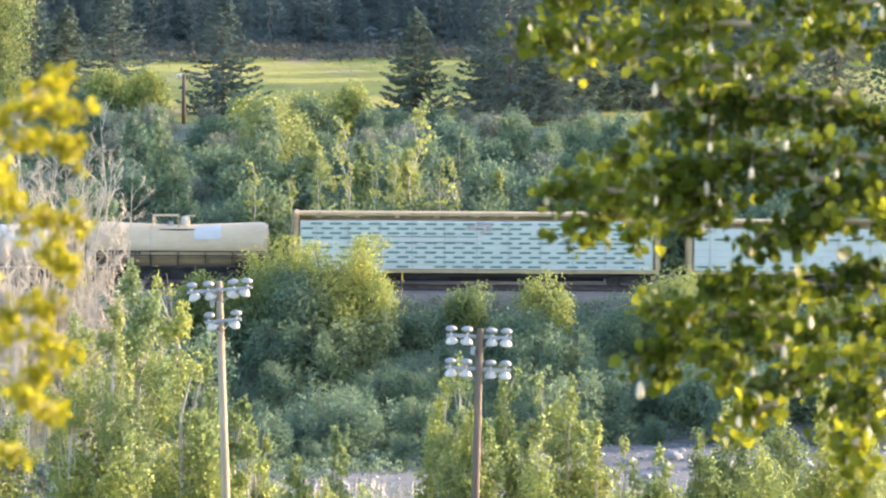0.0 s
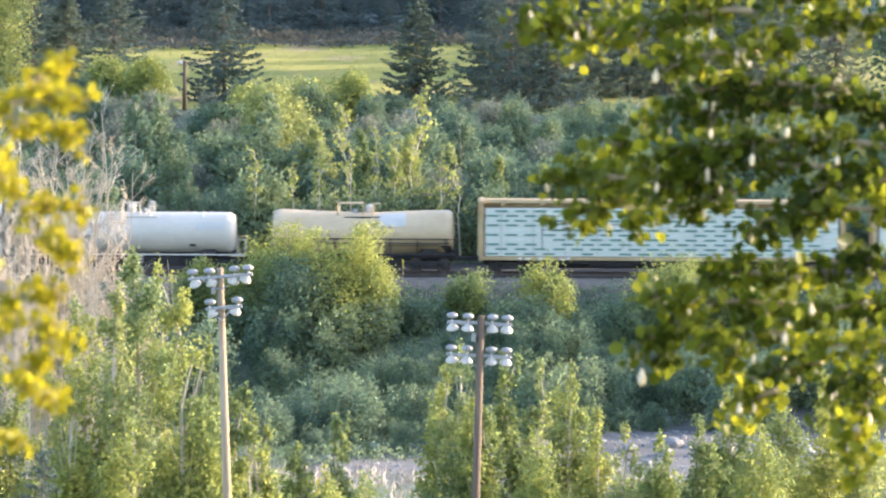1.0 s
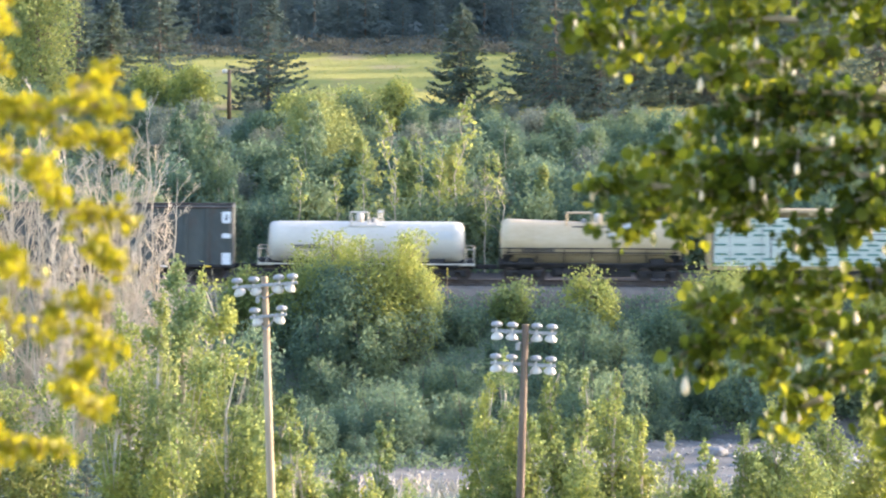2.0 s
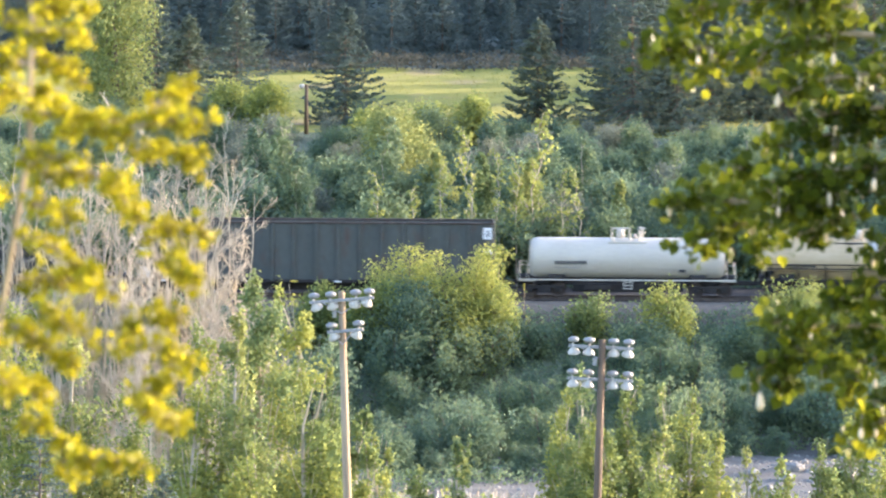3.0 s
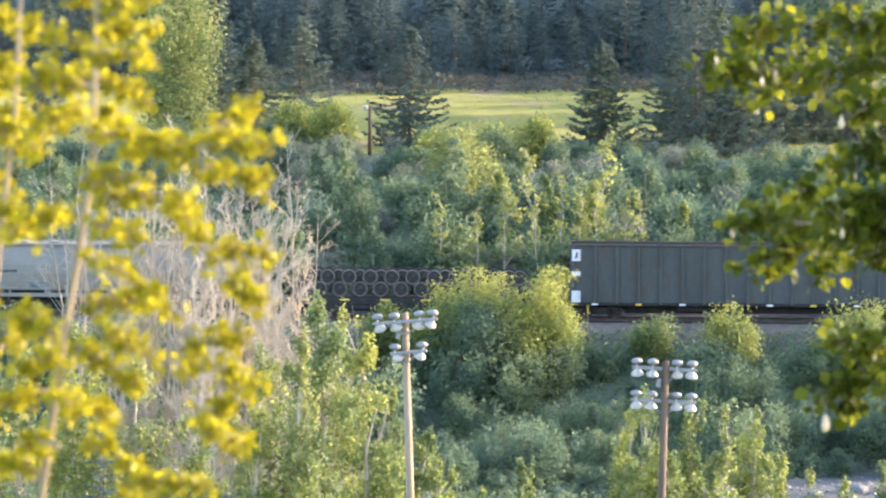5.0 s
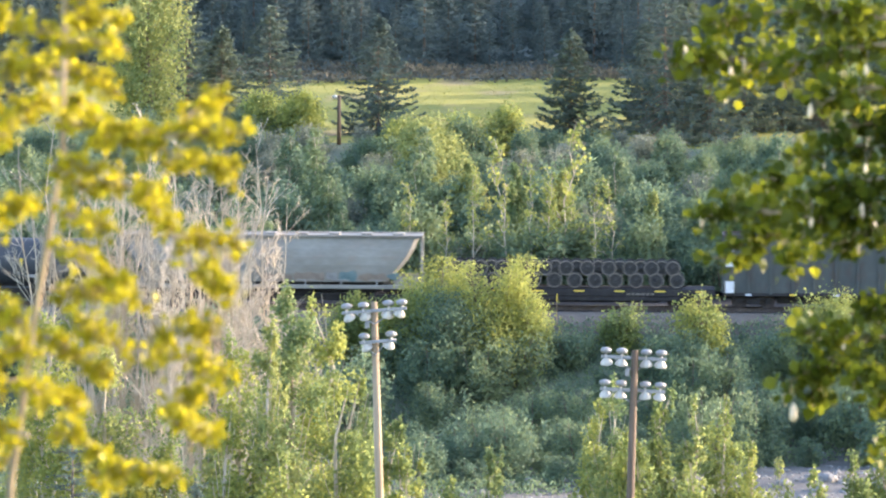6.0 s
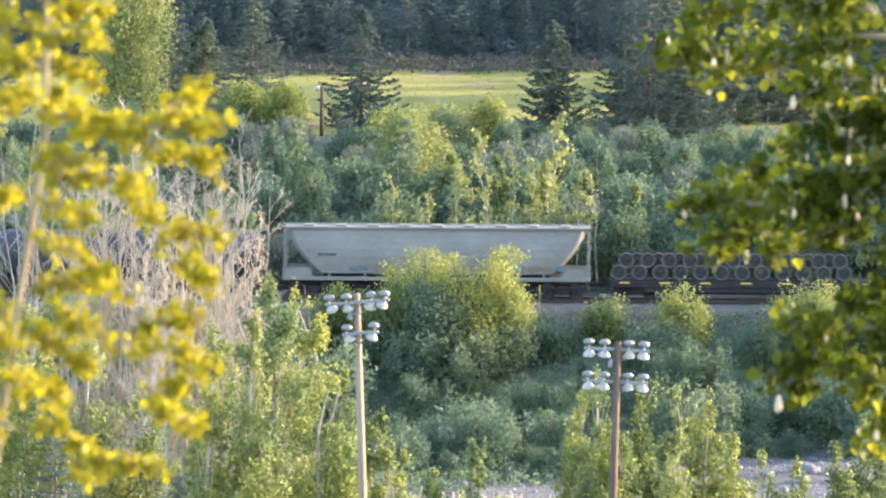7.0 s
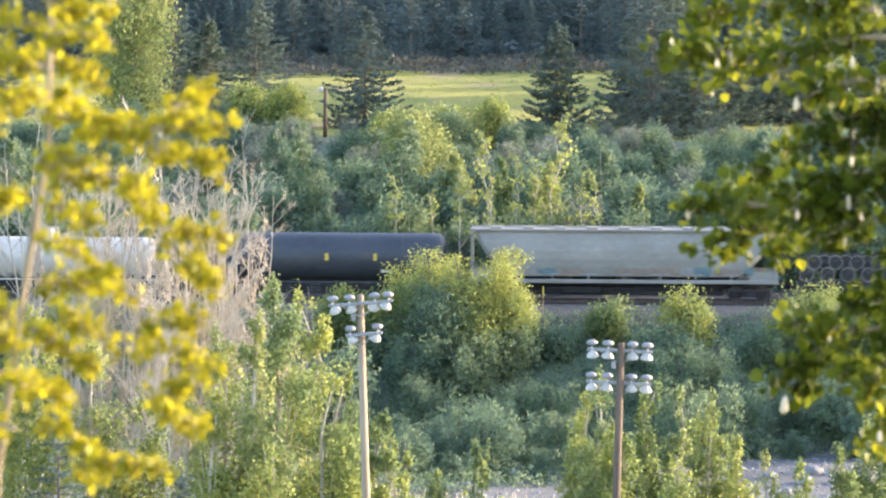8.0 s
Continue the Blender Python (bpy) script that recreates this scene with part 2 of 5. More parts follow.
def leaf_mesh(name, cen, size, rng, material, parent=None, label="", droop=0.3, width=0.8, along=None, fine=False, out=None, tri=False):
    """Folded leaves, one at each centre; size is one number or one for each leaf. out: the way each leaf's face is turned, by and large."""
    n = len(cen)
    size = np.broadcast_to(np.asarray(size, float), (n,)) * rng.uniform(0.65, 1.3, n)
    if along is None:
        d = rng.normal(size=(n, 3))
        d[:, 2] -= droop * 2
    else:
        d = along + rng.normal(size=(n, 3)) * 0.35
    d /= np.linalg.norm(d, axis=1)[:, None]
    s = np.cross(d, rng.normal(size=(n, 3)) if out is None else out + np.array([0, 0, 0.35]) + rng.normal(size=(n, 3)) * 0.5)
    s /= np.linalg.norm(s, axis=1)[:, None] + 1e-9
    u = np.cross(s, d)
    L, W = size[:, None], size[:, None] * width / 2
    f = rng.uniform(0.05, 0.3, n)[:, None] * W
    base, tip = cen - d * L * 0.5, cen + d * L * 0.5 - u * f
    l1, l2 = cen - d * L * 0.22 + s * W + u * f, cen + d * L * 0.14 + s * W * 0.85 + u * f
    r1, r2 = cen - d * L * 0.22 - s * W + u * f, cen + d * L * 0.14 - s * W * 0.85 + u * f
    if tri:
        v = np.stack([base + s * W, tip, base - s * W], 1).reshape(-1, 3)
        return mesh_np(name, v, np.arange(n)[:, None] * 3 + np.array([[0, 1, 2]]), material, parent, label)
    if fine:
        v = np.stack([base, cen + s * W + u * f, tip, cen - s * W + u * f], 1).reshape(-1, 3)
        return mesh_np(name, v, np.arange(n)[:, None] * 4 + np.array([[0, 1, 2, 3]]), material, parent, label)
    v = np.stack([base, l1, l2, tip, r2, r1], 1).reshape(-1, 3)
    i = np.arange(n)[:, None] * 6
    faces = np.concatenate([i + np.array([[0, 1, 2, 3]]), i + np.array([[0, 3, 4, 5]])])
    return mesh_np(name, v, faces, material, parent, label)


def empty(name, label, category, group="", at=(0, 0, 0)):
    ob = new(name)
    ob.location = at
    return tagged(ob, label, category, group)


# ---- land: one sheet from the bluff over the river flat and the rail embankment to the far hills ----
PROFILE = [(-60, 41.0), (0, 40.3), (9, 39.2), (22, 33.5), (37, 25.5), (70, 6.0), (92, 1.6), (325, 1.4), (334, 0.6), (342, 0.0), (368, 0.1), (373, 1.0),
           (384.5, 6.1), (386.5, 6.74), (389.4, 6.76), (390, 6.66), (396.5, 6.6), (400, 6.7), (425, 8.6), (456, 12.4), (462, 12.7), (528, 13.2), (552, 15.5), (600, 42.0), (900, 230.0), (2600, 420.0)]
PY, PZ = [p[0] for p in PROFILE], [p[1] for p in PROFILE]


def land(x, y):
    z = float(np.interp(y, PY, PZ))
    rough = 0.0 if 383 < y < 399 else min(1.0, abs(y - 391) / 60 if y > 300 else 0.6)
    if 462 < y < 528:
        rough *= 0.25
    bar = 0.0
    if 335 < y < 373:
        bar = 0.5 * noise.noise((x * 0.06, y * 0.12, 0)) + 0.2 * noise.noise((x * 0.3, y * 0.4, 3))
    return z + rough * (0.7 * noise.noise((x * 0.03, y * 0.03, 7)) + 0.25 * noise.noise((x * 0.15, y * 0.15, 9))) + bar


def ground_sheet():
    xs = np.concatenate([np.arange(-2400, -120, 120), np.arange(-120, -60, 6), np.arange(-60, 60.1, 1.6), np.arange(66, 120, 6), np.arange(120, 2401, 120)])
    ys = np.concatenate([np.arange(-60, 320, 8), np.arange(320, 374, 1.5), np.arange(374, 402, 1.0), np.arange(402, 560, 3), np.arange(560, 900, 20), np.arange(900, 2601, 170)])
    nx, ny = len(xs), len(ys)
    v = np.array([(x, y, land(x, y)) for y in ys for x in xs])
    i = (np.arange(ny - 1)[:, None] * nx + np.arange(nx - 1)[None, :]).ravel()
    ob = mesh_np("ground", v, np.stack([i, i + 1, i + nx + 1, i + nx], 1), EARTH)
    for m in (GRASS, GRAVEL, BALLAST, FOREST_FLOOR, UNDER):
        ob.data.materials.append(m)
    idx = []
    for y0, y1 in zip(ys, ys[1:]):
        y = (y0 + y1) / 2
        # 5: near-black strip puts the train's shade into the ground colour
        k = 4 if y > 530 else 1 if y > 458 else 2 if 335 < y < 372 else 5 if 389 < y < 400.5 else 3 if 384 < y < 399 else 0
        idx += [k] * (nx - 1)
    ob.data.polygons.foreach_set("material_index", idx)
    smooth(ob)
    return tagged(ob, "valley ground of grass, gravel bar and rail embankment", "ground", kind="structure")


ground_sheet()


def stones():
    """Pale stones over the gravel bar, joined."""
    rng = np.random.default_rng(5)
    ico = bmesh.new()
    bmesh.ops.create_icosphere(ico, subdivisions=1, radius=1)
    bv = np.array([v.co[:] for v in ico.verts])
    bf = np.array([[v.index for v in f.verts] for f in ico.faces])
    ico.free()
    n = 5500
    c = np.stack([rng.uniform(-50, 42, n), rng.uniform(338, 371, n), np.zeros(n)], 1)
    c[:, 2] = [land(x, y) for x, y, _ in c]
    r = 0.07 + 0.10 * rng.pareto(3.0, n).clip(0, 3.2)
    s = r[:, None] * rng.uniform(0.6, 1.3, (n, 3)) * np.array([1, 1, 0.6])
    v = (bv[None] * s[:, None] * rng.uniform(0.8, 1.15, (n, len(bv), 1)) + c[:, None]).reshape(-1, 3)
    f = (bf[None] + (np.arange(n) * len(bv))[:, None, None]).reshape(-1, 3)
    ob = mesh_np("gravel", v, f, STONE)
    tagged(ob, "pale grey river stones lying over the gravel bar", "gravel", kind="stuff")


stones()


def river_boulders():
    rng = random.Random(8)
    for k in range(26):
        bm = bmesh.new()
        bmesh.ops.create_icosphere(bm, subdivisions=2, radius=1)
        for v in bm.verts:
            v.co *= 1 + 0.35 * noise.noise(v.co * 1.3 + Vector((k * 9.1, 0, 0)))
            v.co.z *= 0.6
        me = bpy.data.meshes.new("boulder")
        bm.to_mesh(me)
        bm.free()
        me.materials.append(STONE)
        x, y = (rng.uniform(8, 22) if k % 3 else rng.uniform(-12, 4)), rng.uniform(342, 362)
        r = rng.uniform(0.3, 0.7)
        ob = new("boulder", me)
        ob.matrix_world = pose(x, y, land(x, y) + 0.2 * r, 0, 0, rng.uniform(0, 360)) @ Matrix.Scale(r, 4)
        tagged(ob, "pale rounded boulder lying on the gravel bar", "boulder", "boulders on the gravel bar")


river_boulders()


# ---- railway ----
RAIL_Z, TRACK_Y = 6.86, 391.6


def track():
    bm = bmesh.new()
    for k in range(-190, 120):
        x = k * 0.6
        box(bm, x - 0.115, x + 0.115, TRACK_Y - 1.3, TRACK_Y + 1.3, 6.42, RAIL_Z - 0.17)
    t = part("railway_ties", bm, TIE, None)
    tagged(t, "dark creosoted railway ties in the ballast", "railway tie", kind="stuff")
    for s in (-1, 1):
        bm = bmesh.new()
        y = TRACK_Y + s * 0.755
        box(bm, -400, 400, y - 0.035, y + 0.035, RAIL_Z - 0.05, RAIL_Z, 0.008)
        box(bm, -400, 400, y - 0.01, y + 0.01, RAIL_Z - 0.14, RAIL_Z - 0.05)
        box(bm, -400, 400, y - 0.07, y + 0.07, RAIL_Z - 0.17, RAIL_Z - 0.14)
        r = part("rail", bm, RAIL, None)
        tagged(r, "worn steel rail on the ties", "rail", "rails of the track", "structure")


track()


# ---- trees ----
def crown_points(rng, blobs, n):
    """Points near the surface of a heap of ellipsoids."""
    w = np.array([b[3] * b[4] for b in blobs])
    pick = rng.choice(len(blobs), n, p=w / w.sum())
    d = rng.normal(size=(n, 3))
    d /= np.linalg.norm(d, axis=1)[:, None]
    r = rng.uniform(0.0, 1.0, n) ** 0.5
    r *= 1 + 0.16 * np.abs(rng.normal(size=n))
    b = np.array(blobs)[pick]
    return b[:, :3] + d * r[:, None] * np.stack([b[:, 3], b[:, 3], b[:, 4]], 1), d


def leafy_tree(name, h, w, seed, leaf, n, leaf_size, bark, label, category="tree", shape="round", low=0.15, bare=0.0, stems=1, limbs=26, tri=False):
    """A tapered trunk with limbs to clumps of leaves. h: height, w: crown's width."""
    rng = np.random.default_rng(seed)
    root = empty(name, label, category)
    blobs, bm = [], bmesh.new()
    for s in range(stems):
        sx, sy = (rng.uniform(-0.22, 0.22, 2) * w) if stems > 1 else (0, 0)
        hh = h * (rng.uniform(0.75, 1.0) if s else 1.0)
        pts = [(sx * f * 1.6 + 0.02 * h * rng.normal() * f, sy * f * 1.6, hh * f) for f in (0, 0.2, 0.4, 0.6, 0.8, 0.96)]
        r0 = 0.012 * h + 0.03
        tube(bm, pts, [r0 * q for q in (1.2, 0.9, 0.7, 0.5, 0.3, 0.1)], 7)
        if s == 0:
            bm.verts.ensure_lookup_table()
            n_trunk = len(bm.verts)
        else:
            graft(bm, len(bm.verts) - 42, n_trunk)
        k = max(8, int(limbs / stems ** 0.5))
        for j in range(k):
            f = low + (1 - low) * (j + rng.uniform(0.2, 0.8)) / k
            if shape == "column":
                reach = 0.5 * w * (0.12 + 1.05 * (1 - (f - low) / (1 - low)) ** 0.62)
            else:
                reach = 0.5 * w * math.sqrt(max(0.08, 1 - (2 * (f - low) / (1 - low) - 0.9) ** 2))
            a = rng.uniform(0, 2 * math.pi)
            rr = reach * rng.uniform(0.35, 0.85)
            f0 = max(0.06, f - 0.18)
            p0 = Vector([float(np.interp(f0, (0, 0.2, 0.4, 0.6, 0.8, 0.96), [q[c] for q in pts])) for c in range(3)])
            p1 = Vector((sx * f * 1.6 + rr * math.cos(a), sy * f * 1.6 + rr * math.sin(a), hh * f))
            mid = (p0 + p1) / 2 + Vector((0, 0, -0.03 * h))
            tube(bm, [p0, mid, p1], [r0 * 0.4 * (1.1 - f), r0 * 0.28 * (1.1 - f), 0.012], 5)
            graft(bm, len(bm.verts) - 15, n_trunk)
            if rng.uniform() > bare:
                br = max(0.25, reach * rng.uniform(0.32, 0.6))
                blobs.append((*(p0.lerp(p1, rng.uniform(0.6, 1.0))), br, br * rng.uniform(0.9, 1.9)))
        blobs.append((pts[-1][0], pts[-1][1], hh * 0.94, 0.07 * w, 0.06 * h))
    part("trunk", bm, bark, root)
    at, out = crown_points(rng, blobs, n)
    leaf_mesh("crown", at, leaf_size, rng, leaf, root, fine=True, out=out, tri=tri)
    return root


def bare_tree(name, h, w, seed, label, leaf=None, n=0, stems=5, levels=4):
    """A leafless tree: stems that fork upright into many pale twigs."""
    rng = np.random.default_rng(seed)
    root = empty(name, label, "bare tree")
    tips = []

    def twig(bm, p, d, length, r, depth):
        q = p + d * length
        if depth:
            tube(bm, [p, (p + q) / 2 + Vector(rng.normal(size=3)) * 0.05 * length, q], [r, r * 0.75, r * 0.45], 3)
        else:
            tube(bm, [p, q], [r, r * 0.6], 3)
        tips.append(tuple(q))
        for _ in range(rng.integers(3, 6) if depth else 0):
            nd = (d + Vector(rng.normal(size=3)) * 0.42 + Vector((0, 0, 0.18))).normalized()
            twig(bm, p + (q - p) * rng.uniform(0.25, 1.0), nd, length * rng.uniform(0.3, 0.6), max(0.011, r * 0.6), depth - 1)

    for _ in range(stems):
        o = Vector((rng.uniform(-0.3, 0.3) * w, rng.uniform(-0.3, 0.3) * w, 0))
        hh = h * rng.uniform(0.84, 1.1)
        lean = Vector((rng.normal() * 0.03, rng.normal() * 0.03, 1))
        pts = [o + lean * hh * f + Vector((rng.normal(), rng.normal(), 0)) * 0.012 * h * min(1, f * 3) for f in (0, 0.2, 0.4, 0.55, 0.7, 0.85, 1.0)]
        r0 = 0.035 + 0.0022 * h
        bm = bmesh.new()
        tube(bm, pts, [r0 * q for q in (1.2, 1.0, 0.85, 0.7, 0.55, 0.38, 0.2)], 5)
        for k in range(int(24 if levels > 3 else 14)):
            f = 0.3 + 0.68 * (k + rng.uniform(0, 1)) / (24 if levels > 3 else 14)
            j = min(5, int(np.searchsorted((0.2, 0.4, 0.55, 0.7, 0.85, 1.0), f)))
            lo, hi = (0, 0.2, 0.4, 0.55, 0.7, 0.85)[j], (0.2, 0.4, 0.55, 0.7, 0.85, 1.0)[j]
            p = pts[j].lerp(pts[j + 1], (f - lo) / (hi - lo))
            a = rng.uniform(0, 2 * math.pi)
            d = Vector((math.cos(a) * 0.62, math.sin(a) * 0.62, rng.uniform(0.5, 1.1))).normalized()
            twig(bm, p, d, h * rng.uniform(0.05, 0.12) * (1.35 - 0.75 * f), r0 * 0.42 * (1.2 - 0.7 * f), 2)
        part("stem", bm, BARK_PALE, root)
    if leaf:
        c = np.array(tips)[rng.integers(0, len(tips), n)] + rng.normal(size=(n, 3)) * 0.15
        leaf_mesh("crown", c, 0.22, rng, leaf, root, fine=True)
    return root


def spruce(name, h, w, seed, needle, label, sprays=11000, size=0.30, nb=150, tri=False):
    """A conifer: a straight trunk, whorls of boughs that droop and turn up, each bough covered with sprays of needles."""
    rng = np.random.default_rng(seed)
    root = empty(name, label, "spruce tree")
    bm = bmesh.new()
    tube(bm, [(0, 0, 0), (0, 0, h * 0.5), (0, 0, h)], [0.013 * h, 0.008 * h, 0.01], 7)
    cs, ds, us = [], [], []
    per = sprays // nb
    for j in range(nb):
        f = 0.03 + 0.95 * (j / nb) ** 1.12
        a = j * 2.399 + rng.uniform(-0.5, 0.5)
        f += rng.uniform(-0.012, 0.012)
        reach = 0.5 * w * (1.03 - f) ** 0.8 * rng.uniform(0.72, 1.2) + 0.08
        dirv = np.array([math.cos(a), math.sin(a), 0])
        drop = (0.40 - 0.62 * f) * reach
        p = lambda s: dirv * reach * s + np.array([0, 0, h * f - drop * math.sin(s * 2.6) + 0.06 * reach * s * s])
        if nb > 120:
            tube(bm, [tuple(p(s)) for s in (0, 0.4, 0.75)], [0.012 * h * (1.1 - f) * 0.5, 0.02, 0.01], 4)
        m = max(8, int(per * (0.35 + 1.3 * (1 - f))))
        s = rng.uniform(0.08, 1.0, m) ** 0.7
        q = np.stack([p(t) for t in s])
        side = np.cross(dirv, [0, 0, 1])
        lat = rng.uniform(-1, 1, m)
        q += side * (lat * 0.24 * reach * (1.05 - s))[:, None] + rng.normal(size=(m, 3)) * np.array([0.05, 0.05, 0.06])
        cs.append(q)
        us.append(np.tile(dirv * 0.45 + np.array([0, 0, 0.7]), (m, 1)))
        ds.append(dirv * 0.8 + side * lat[:, None] * 0.9 + np.array([0, 0, -0.25]) * rng.uniform(0.2, 1.6, m)[:, None])
    cs.append(np.stack([rng.normal(size=60) * 0.05, rng.normal(size=60) * 0.05, h * rng.uniform(0.9, 1.01, 60)], 1))
    ds.append(np.tile([0, 0, 1.0], (60, 1)) + rng.normal(size=(60, 3)) * 0.5)
    us.append(rng.normal(size=(60, 3)))
    part("trunk", bm, BARK, root)
    leaf_mesh("crown", np.concatenate(cs), size, rng, needle, root, "", 0, 0.42, np.concatenate(ds), True, np.concatenate(us), tri)
    return root


def plant(src, x, y, size=1.0, turn=0.0, lift=0.0, used=set()):
    """Puts a tree on the ground; the first use moves the tree itself, later ones copy it."""
    m = pose(x, y, land(x, y) - 0.1 + lift, 0, 0, turn) @ Matrix.Scale(size, 4)
    if src.name in used:
        return copy_thing(src, m)
    used.add(src.name)
    src.matrix_basis = m
    return src


# spruces at the edge of the meadow: x, y, height, width
SPRUCES = [(-1.89, 470, 7.7, 6.4), (-16.07, 466, 8.9, 7.6), (-24.18, 468, 9.5, 8.6), (5.03, 464, 12.5, 10.0), (8.32, 462, 9.5, 8.0),
           (-31.64, 488, 11.0, 6.0), (16.84, 475, 12.5, 7.5), (-44.26, 478, 11.0, 6.5), (25.51, 470, 13.0, 8.0), (20.45, 512, 13.0, 7.5), (23.96, 490, 12.0, 7.0), (15.89, 528, 12.0, 7.0), (29.92, 480, 13.0, 8.0),
           (-28.22, 476, 7.6, 6.2), (3.56, 473, 8.2, 6.4), (6.78, 470, 10.5, 8.0), (11.03, 472, 8.6, 7.0), (14.04, 478, 9.2, 7.2)]
for i, (x, y, h, w) in enumerate(SPRUCES):
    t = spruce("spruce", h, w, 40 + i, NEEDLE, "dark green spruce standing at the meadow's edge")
    tagged(t, group="spruces by the meadow")
    plant(t, x, y, 1.0, 37 * i)

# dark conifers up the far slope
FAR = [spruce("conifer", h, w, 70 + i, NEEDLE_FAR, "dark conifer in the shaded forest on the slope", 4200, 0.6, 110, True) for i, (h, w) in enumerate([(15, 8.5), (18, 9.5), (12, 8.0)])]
rng = random.Random(3)
for row, y in enumerate((536, 540, 545, 551, 557, 566)):
    x = -56.0 + rng.uniform(0, 3)
    while x < 30:
        # the first row is of low young trees, with a gap of brown shrubs
        if row > 0 or not -14 < x < 0:
            t = plant(FAR[rng.randrange(3)], x, y + rng.uniform(-2.0, 2.0), rng.uniform(0.75, 1.25) * (0.4 if row < 1 else 1.0), rng.uniform(0, 360))
            tagged(t, group="forest on the slope")
        x += rng.uniform(1.8, 3.0)

# brown leafless brush along the meadow's far edge
def brush(name, x0, x1, y0, y1, n, h, mat, label, seed):
    rng = np.random.default_rng(seed)
    x, y = rng.uniform(x0, x1, n), rng.uniform(y0, y1, n)
    z = np.array([land(a, b) for a, b in zip(x, y)])
    hh = h * rng.uniform(0.3, 1.0, n)
    c = np.stack([x, y, z + hh * 0.45], 1)
    d = rng.normal(size=(n, 3)) * 0.3 + np.array([0, 0, 1])
    ob = leaf_mesh(name, c, hh, rng, mat, None, "", 0, 0.10, d, True)
    tagged(ob, label, "brush", kind="stuff")


brush("dry_grass", -40, 40, 300, 341, 9000, 1.2, BARK_PALE, "dry pale grass on the river flat", 12)
brush("meadow_tufts", -55, 45, 460, 529, 14000, 0.35, GRASS, "short tufts of grass in the meadow", 13)

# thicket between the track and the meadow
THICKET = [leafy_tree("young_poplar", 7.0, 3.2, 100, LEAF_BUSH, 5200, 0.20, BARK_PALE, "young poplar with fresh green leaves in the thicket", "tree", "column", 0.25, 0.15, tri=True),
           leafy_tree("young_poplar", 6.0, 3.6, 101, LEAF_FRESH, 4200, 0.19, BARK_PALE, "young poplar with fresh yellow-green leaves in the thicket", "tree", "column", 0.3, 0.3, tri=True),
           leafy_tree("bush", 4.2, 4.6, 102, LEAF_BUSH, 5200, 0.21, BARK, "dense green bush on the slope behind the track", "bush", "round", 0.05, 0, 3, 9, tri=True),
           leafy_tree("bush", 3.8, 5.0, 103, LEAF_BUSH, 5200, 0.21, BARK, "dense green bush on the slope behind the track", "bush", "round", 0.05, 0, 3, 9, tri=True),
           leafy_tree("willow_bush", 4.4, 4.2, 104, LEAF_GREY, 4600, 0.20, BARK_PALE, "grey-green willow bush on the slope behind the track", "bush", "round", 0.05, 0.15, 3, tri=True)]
rng = random.Random(21)
for y in (402, 409, 418, 429, 441, 448, 455):
    x = -50.0 + rng.uniform(0, 2)
    while x < 33:
        k = rng.choice((2, 3, 2, 3, 4, 2, 3, 0, 2, 3, 0) if y < 430 else (2, 3, 4, 2, 3))
        if y > 438 and abs(x * 458 / y - -18.62) < 1.3:
            x += 1.3
            continue
        t = plant(THICKET[k], x, y + rng.uniform(-2.5, 2.5), rng.uniform(0.75, 1.15) * (0.5 if y > 453 else 0.7 if y > 436 else 0.9 if y > 424 else 1.1), rng.uniform(0, 360))
        tagged(t, group="thicket behind the track")
        x += rng.uniform(1.7, 3.4)
# slim pale stems in front of the thicket
STEMS = [bare_tree("bare_sapling", 8.5, 0.6, 130 + i, "slim half-bare sapling with pale bark in the thicket", LEAF_SUNNY, 280, 1, 3) for i in range(3)]
for i, (x, y, s) in enumerate([(-7.70, 399.8, 1.0), (-5.46, 399.6, 1.22), (-4.05, 400.2, 0.95), (-2.84, 399.7, 1.05), (-2.24, 400.4, 1.1), (0.04, 399.6, 0.9), (-9.55, 400, 0.8), (1.3, 400.4, 0.75), (-11.9, 400.2, 0.85)]):
    tagged(plant(STEMS[i % 3], x, y, s, 67 * i), group="bare saplings")

# bushes on the near side of the embankment: x, y, height, width, lit
BANK = [(-9.69, 381, 6.3, 6.2, 1), (-5.86, 380.5, 6.9, 6.0, 1), (-7.60, 379, 5.2, 6.0, 0), (-4.55, 379.5, 5.0, 3.6, 1), (-11.20, 380, 4.6, 4.0, 1), (-4.87, 378, 3.2, 4.2, 0), (1.58, 382.0, 2.9, 3.2, 1), (6.76, 381.5, 4.0, 3.5, 1),
        ] + [
        (13.85, 381, 4.1, 5.0, 1), (4.96, 379, 2.4, 4.4, 0), (10.41, 380, 2.2, 3.6, 0), (18.63, 381, 3.8, 4.8, 1), (24.09, 381, 2.6, 4.0, 1),
        (-14.81, 381, 4.3, 2.8, 1), (-18.85, 380, 3.0, 4.5, 0), (-23.68, 381, 3.2, 4.2, 0), (-30.84, 381, 3.6, 4.8, 1), (-36.98, 381, 3.4, 5.0, 0), (-1.50, 380.5, 2.0, 3.2, 0), (-12.01, 379, 3.4, 3.2, 0)]
for i, (x, y, h, w, lit) in enumerate(BANK):
    # lit bushes take the sunlit leaf colour, the others the shaded one
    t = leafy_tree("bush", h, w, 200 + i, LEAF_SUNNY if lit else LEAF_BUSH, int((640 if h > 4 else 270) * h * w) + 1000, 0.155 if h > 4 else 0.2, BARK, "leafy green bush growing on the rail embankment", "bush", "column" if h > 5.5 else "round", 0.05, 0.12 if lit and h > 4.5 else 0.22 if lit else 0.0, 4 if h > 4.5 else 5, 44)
    tagged(t, group="bushes on the embankment")
    plant(t, x, y)
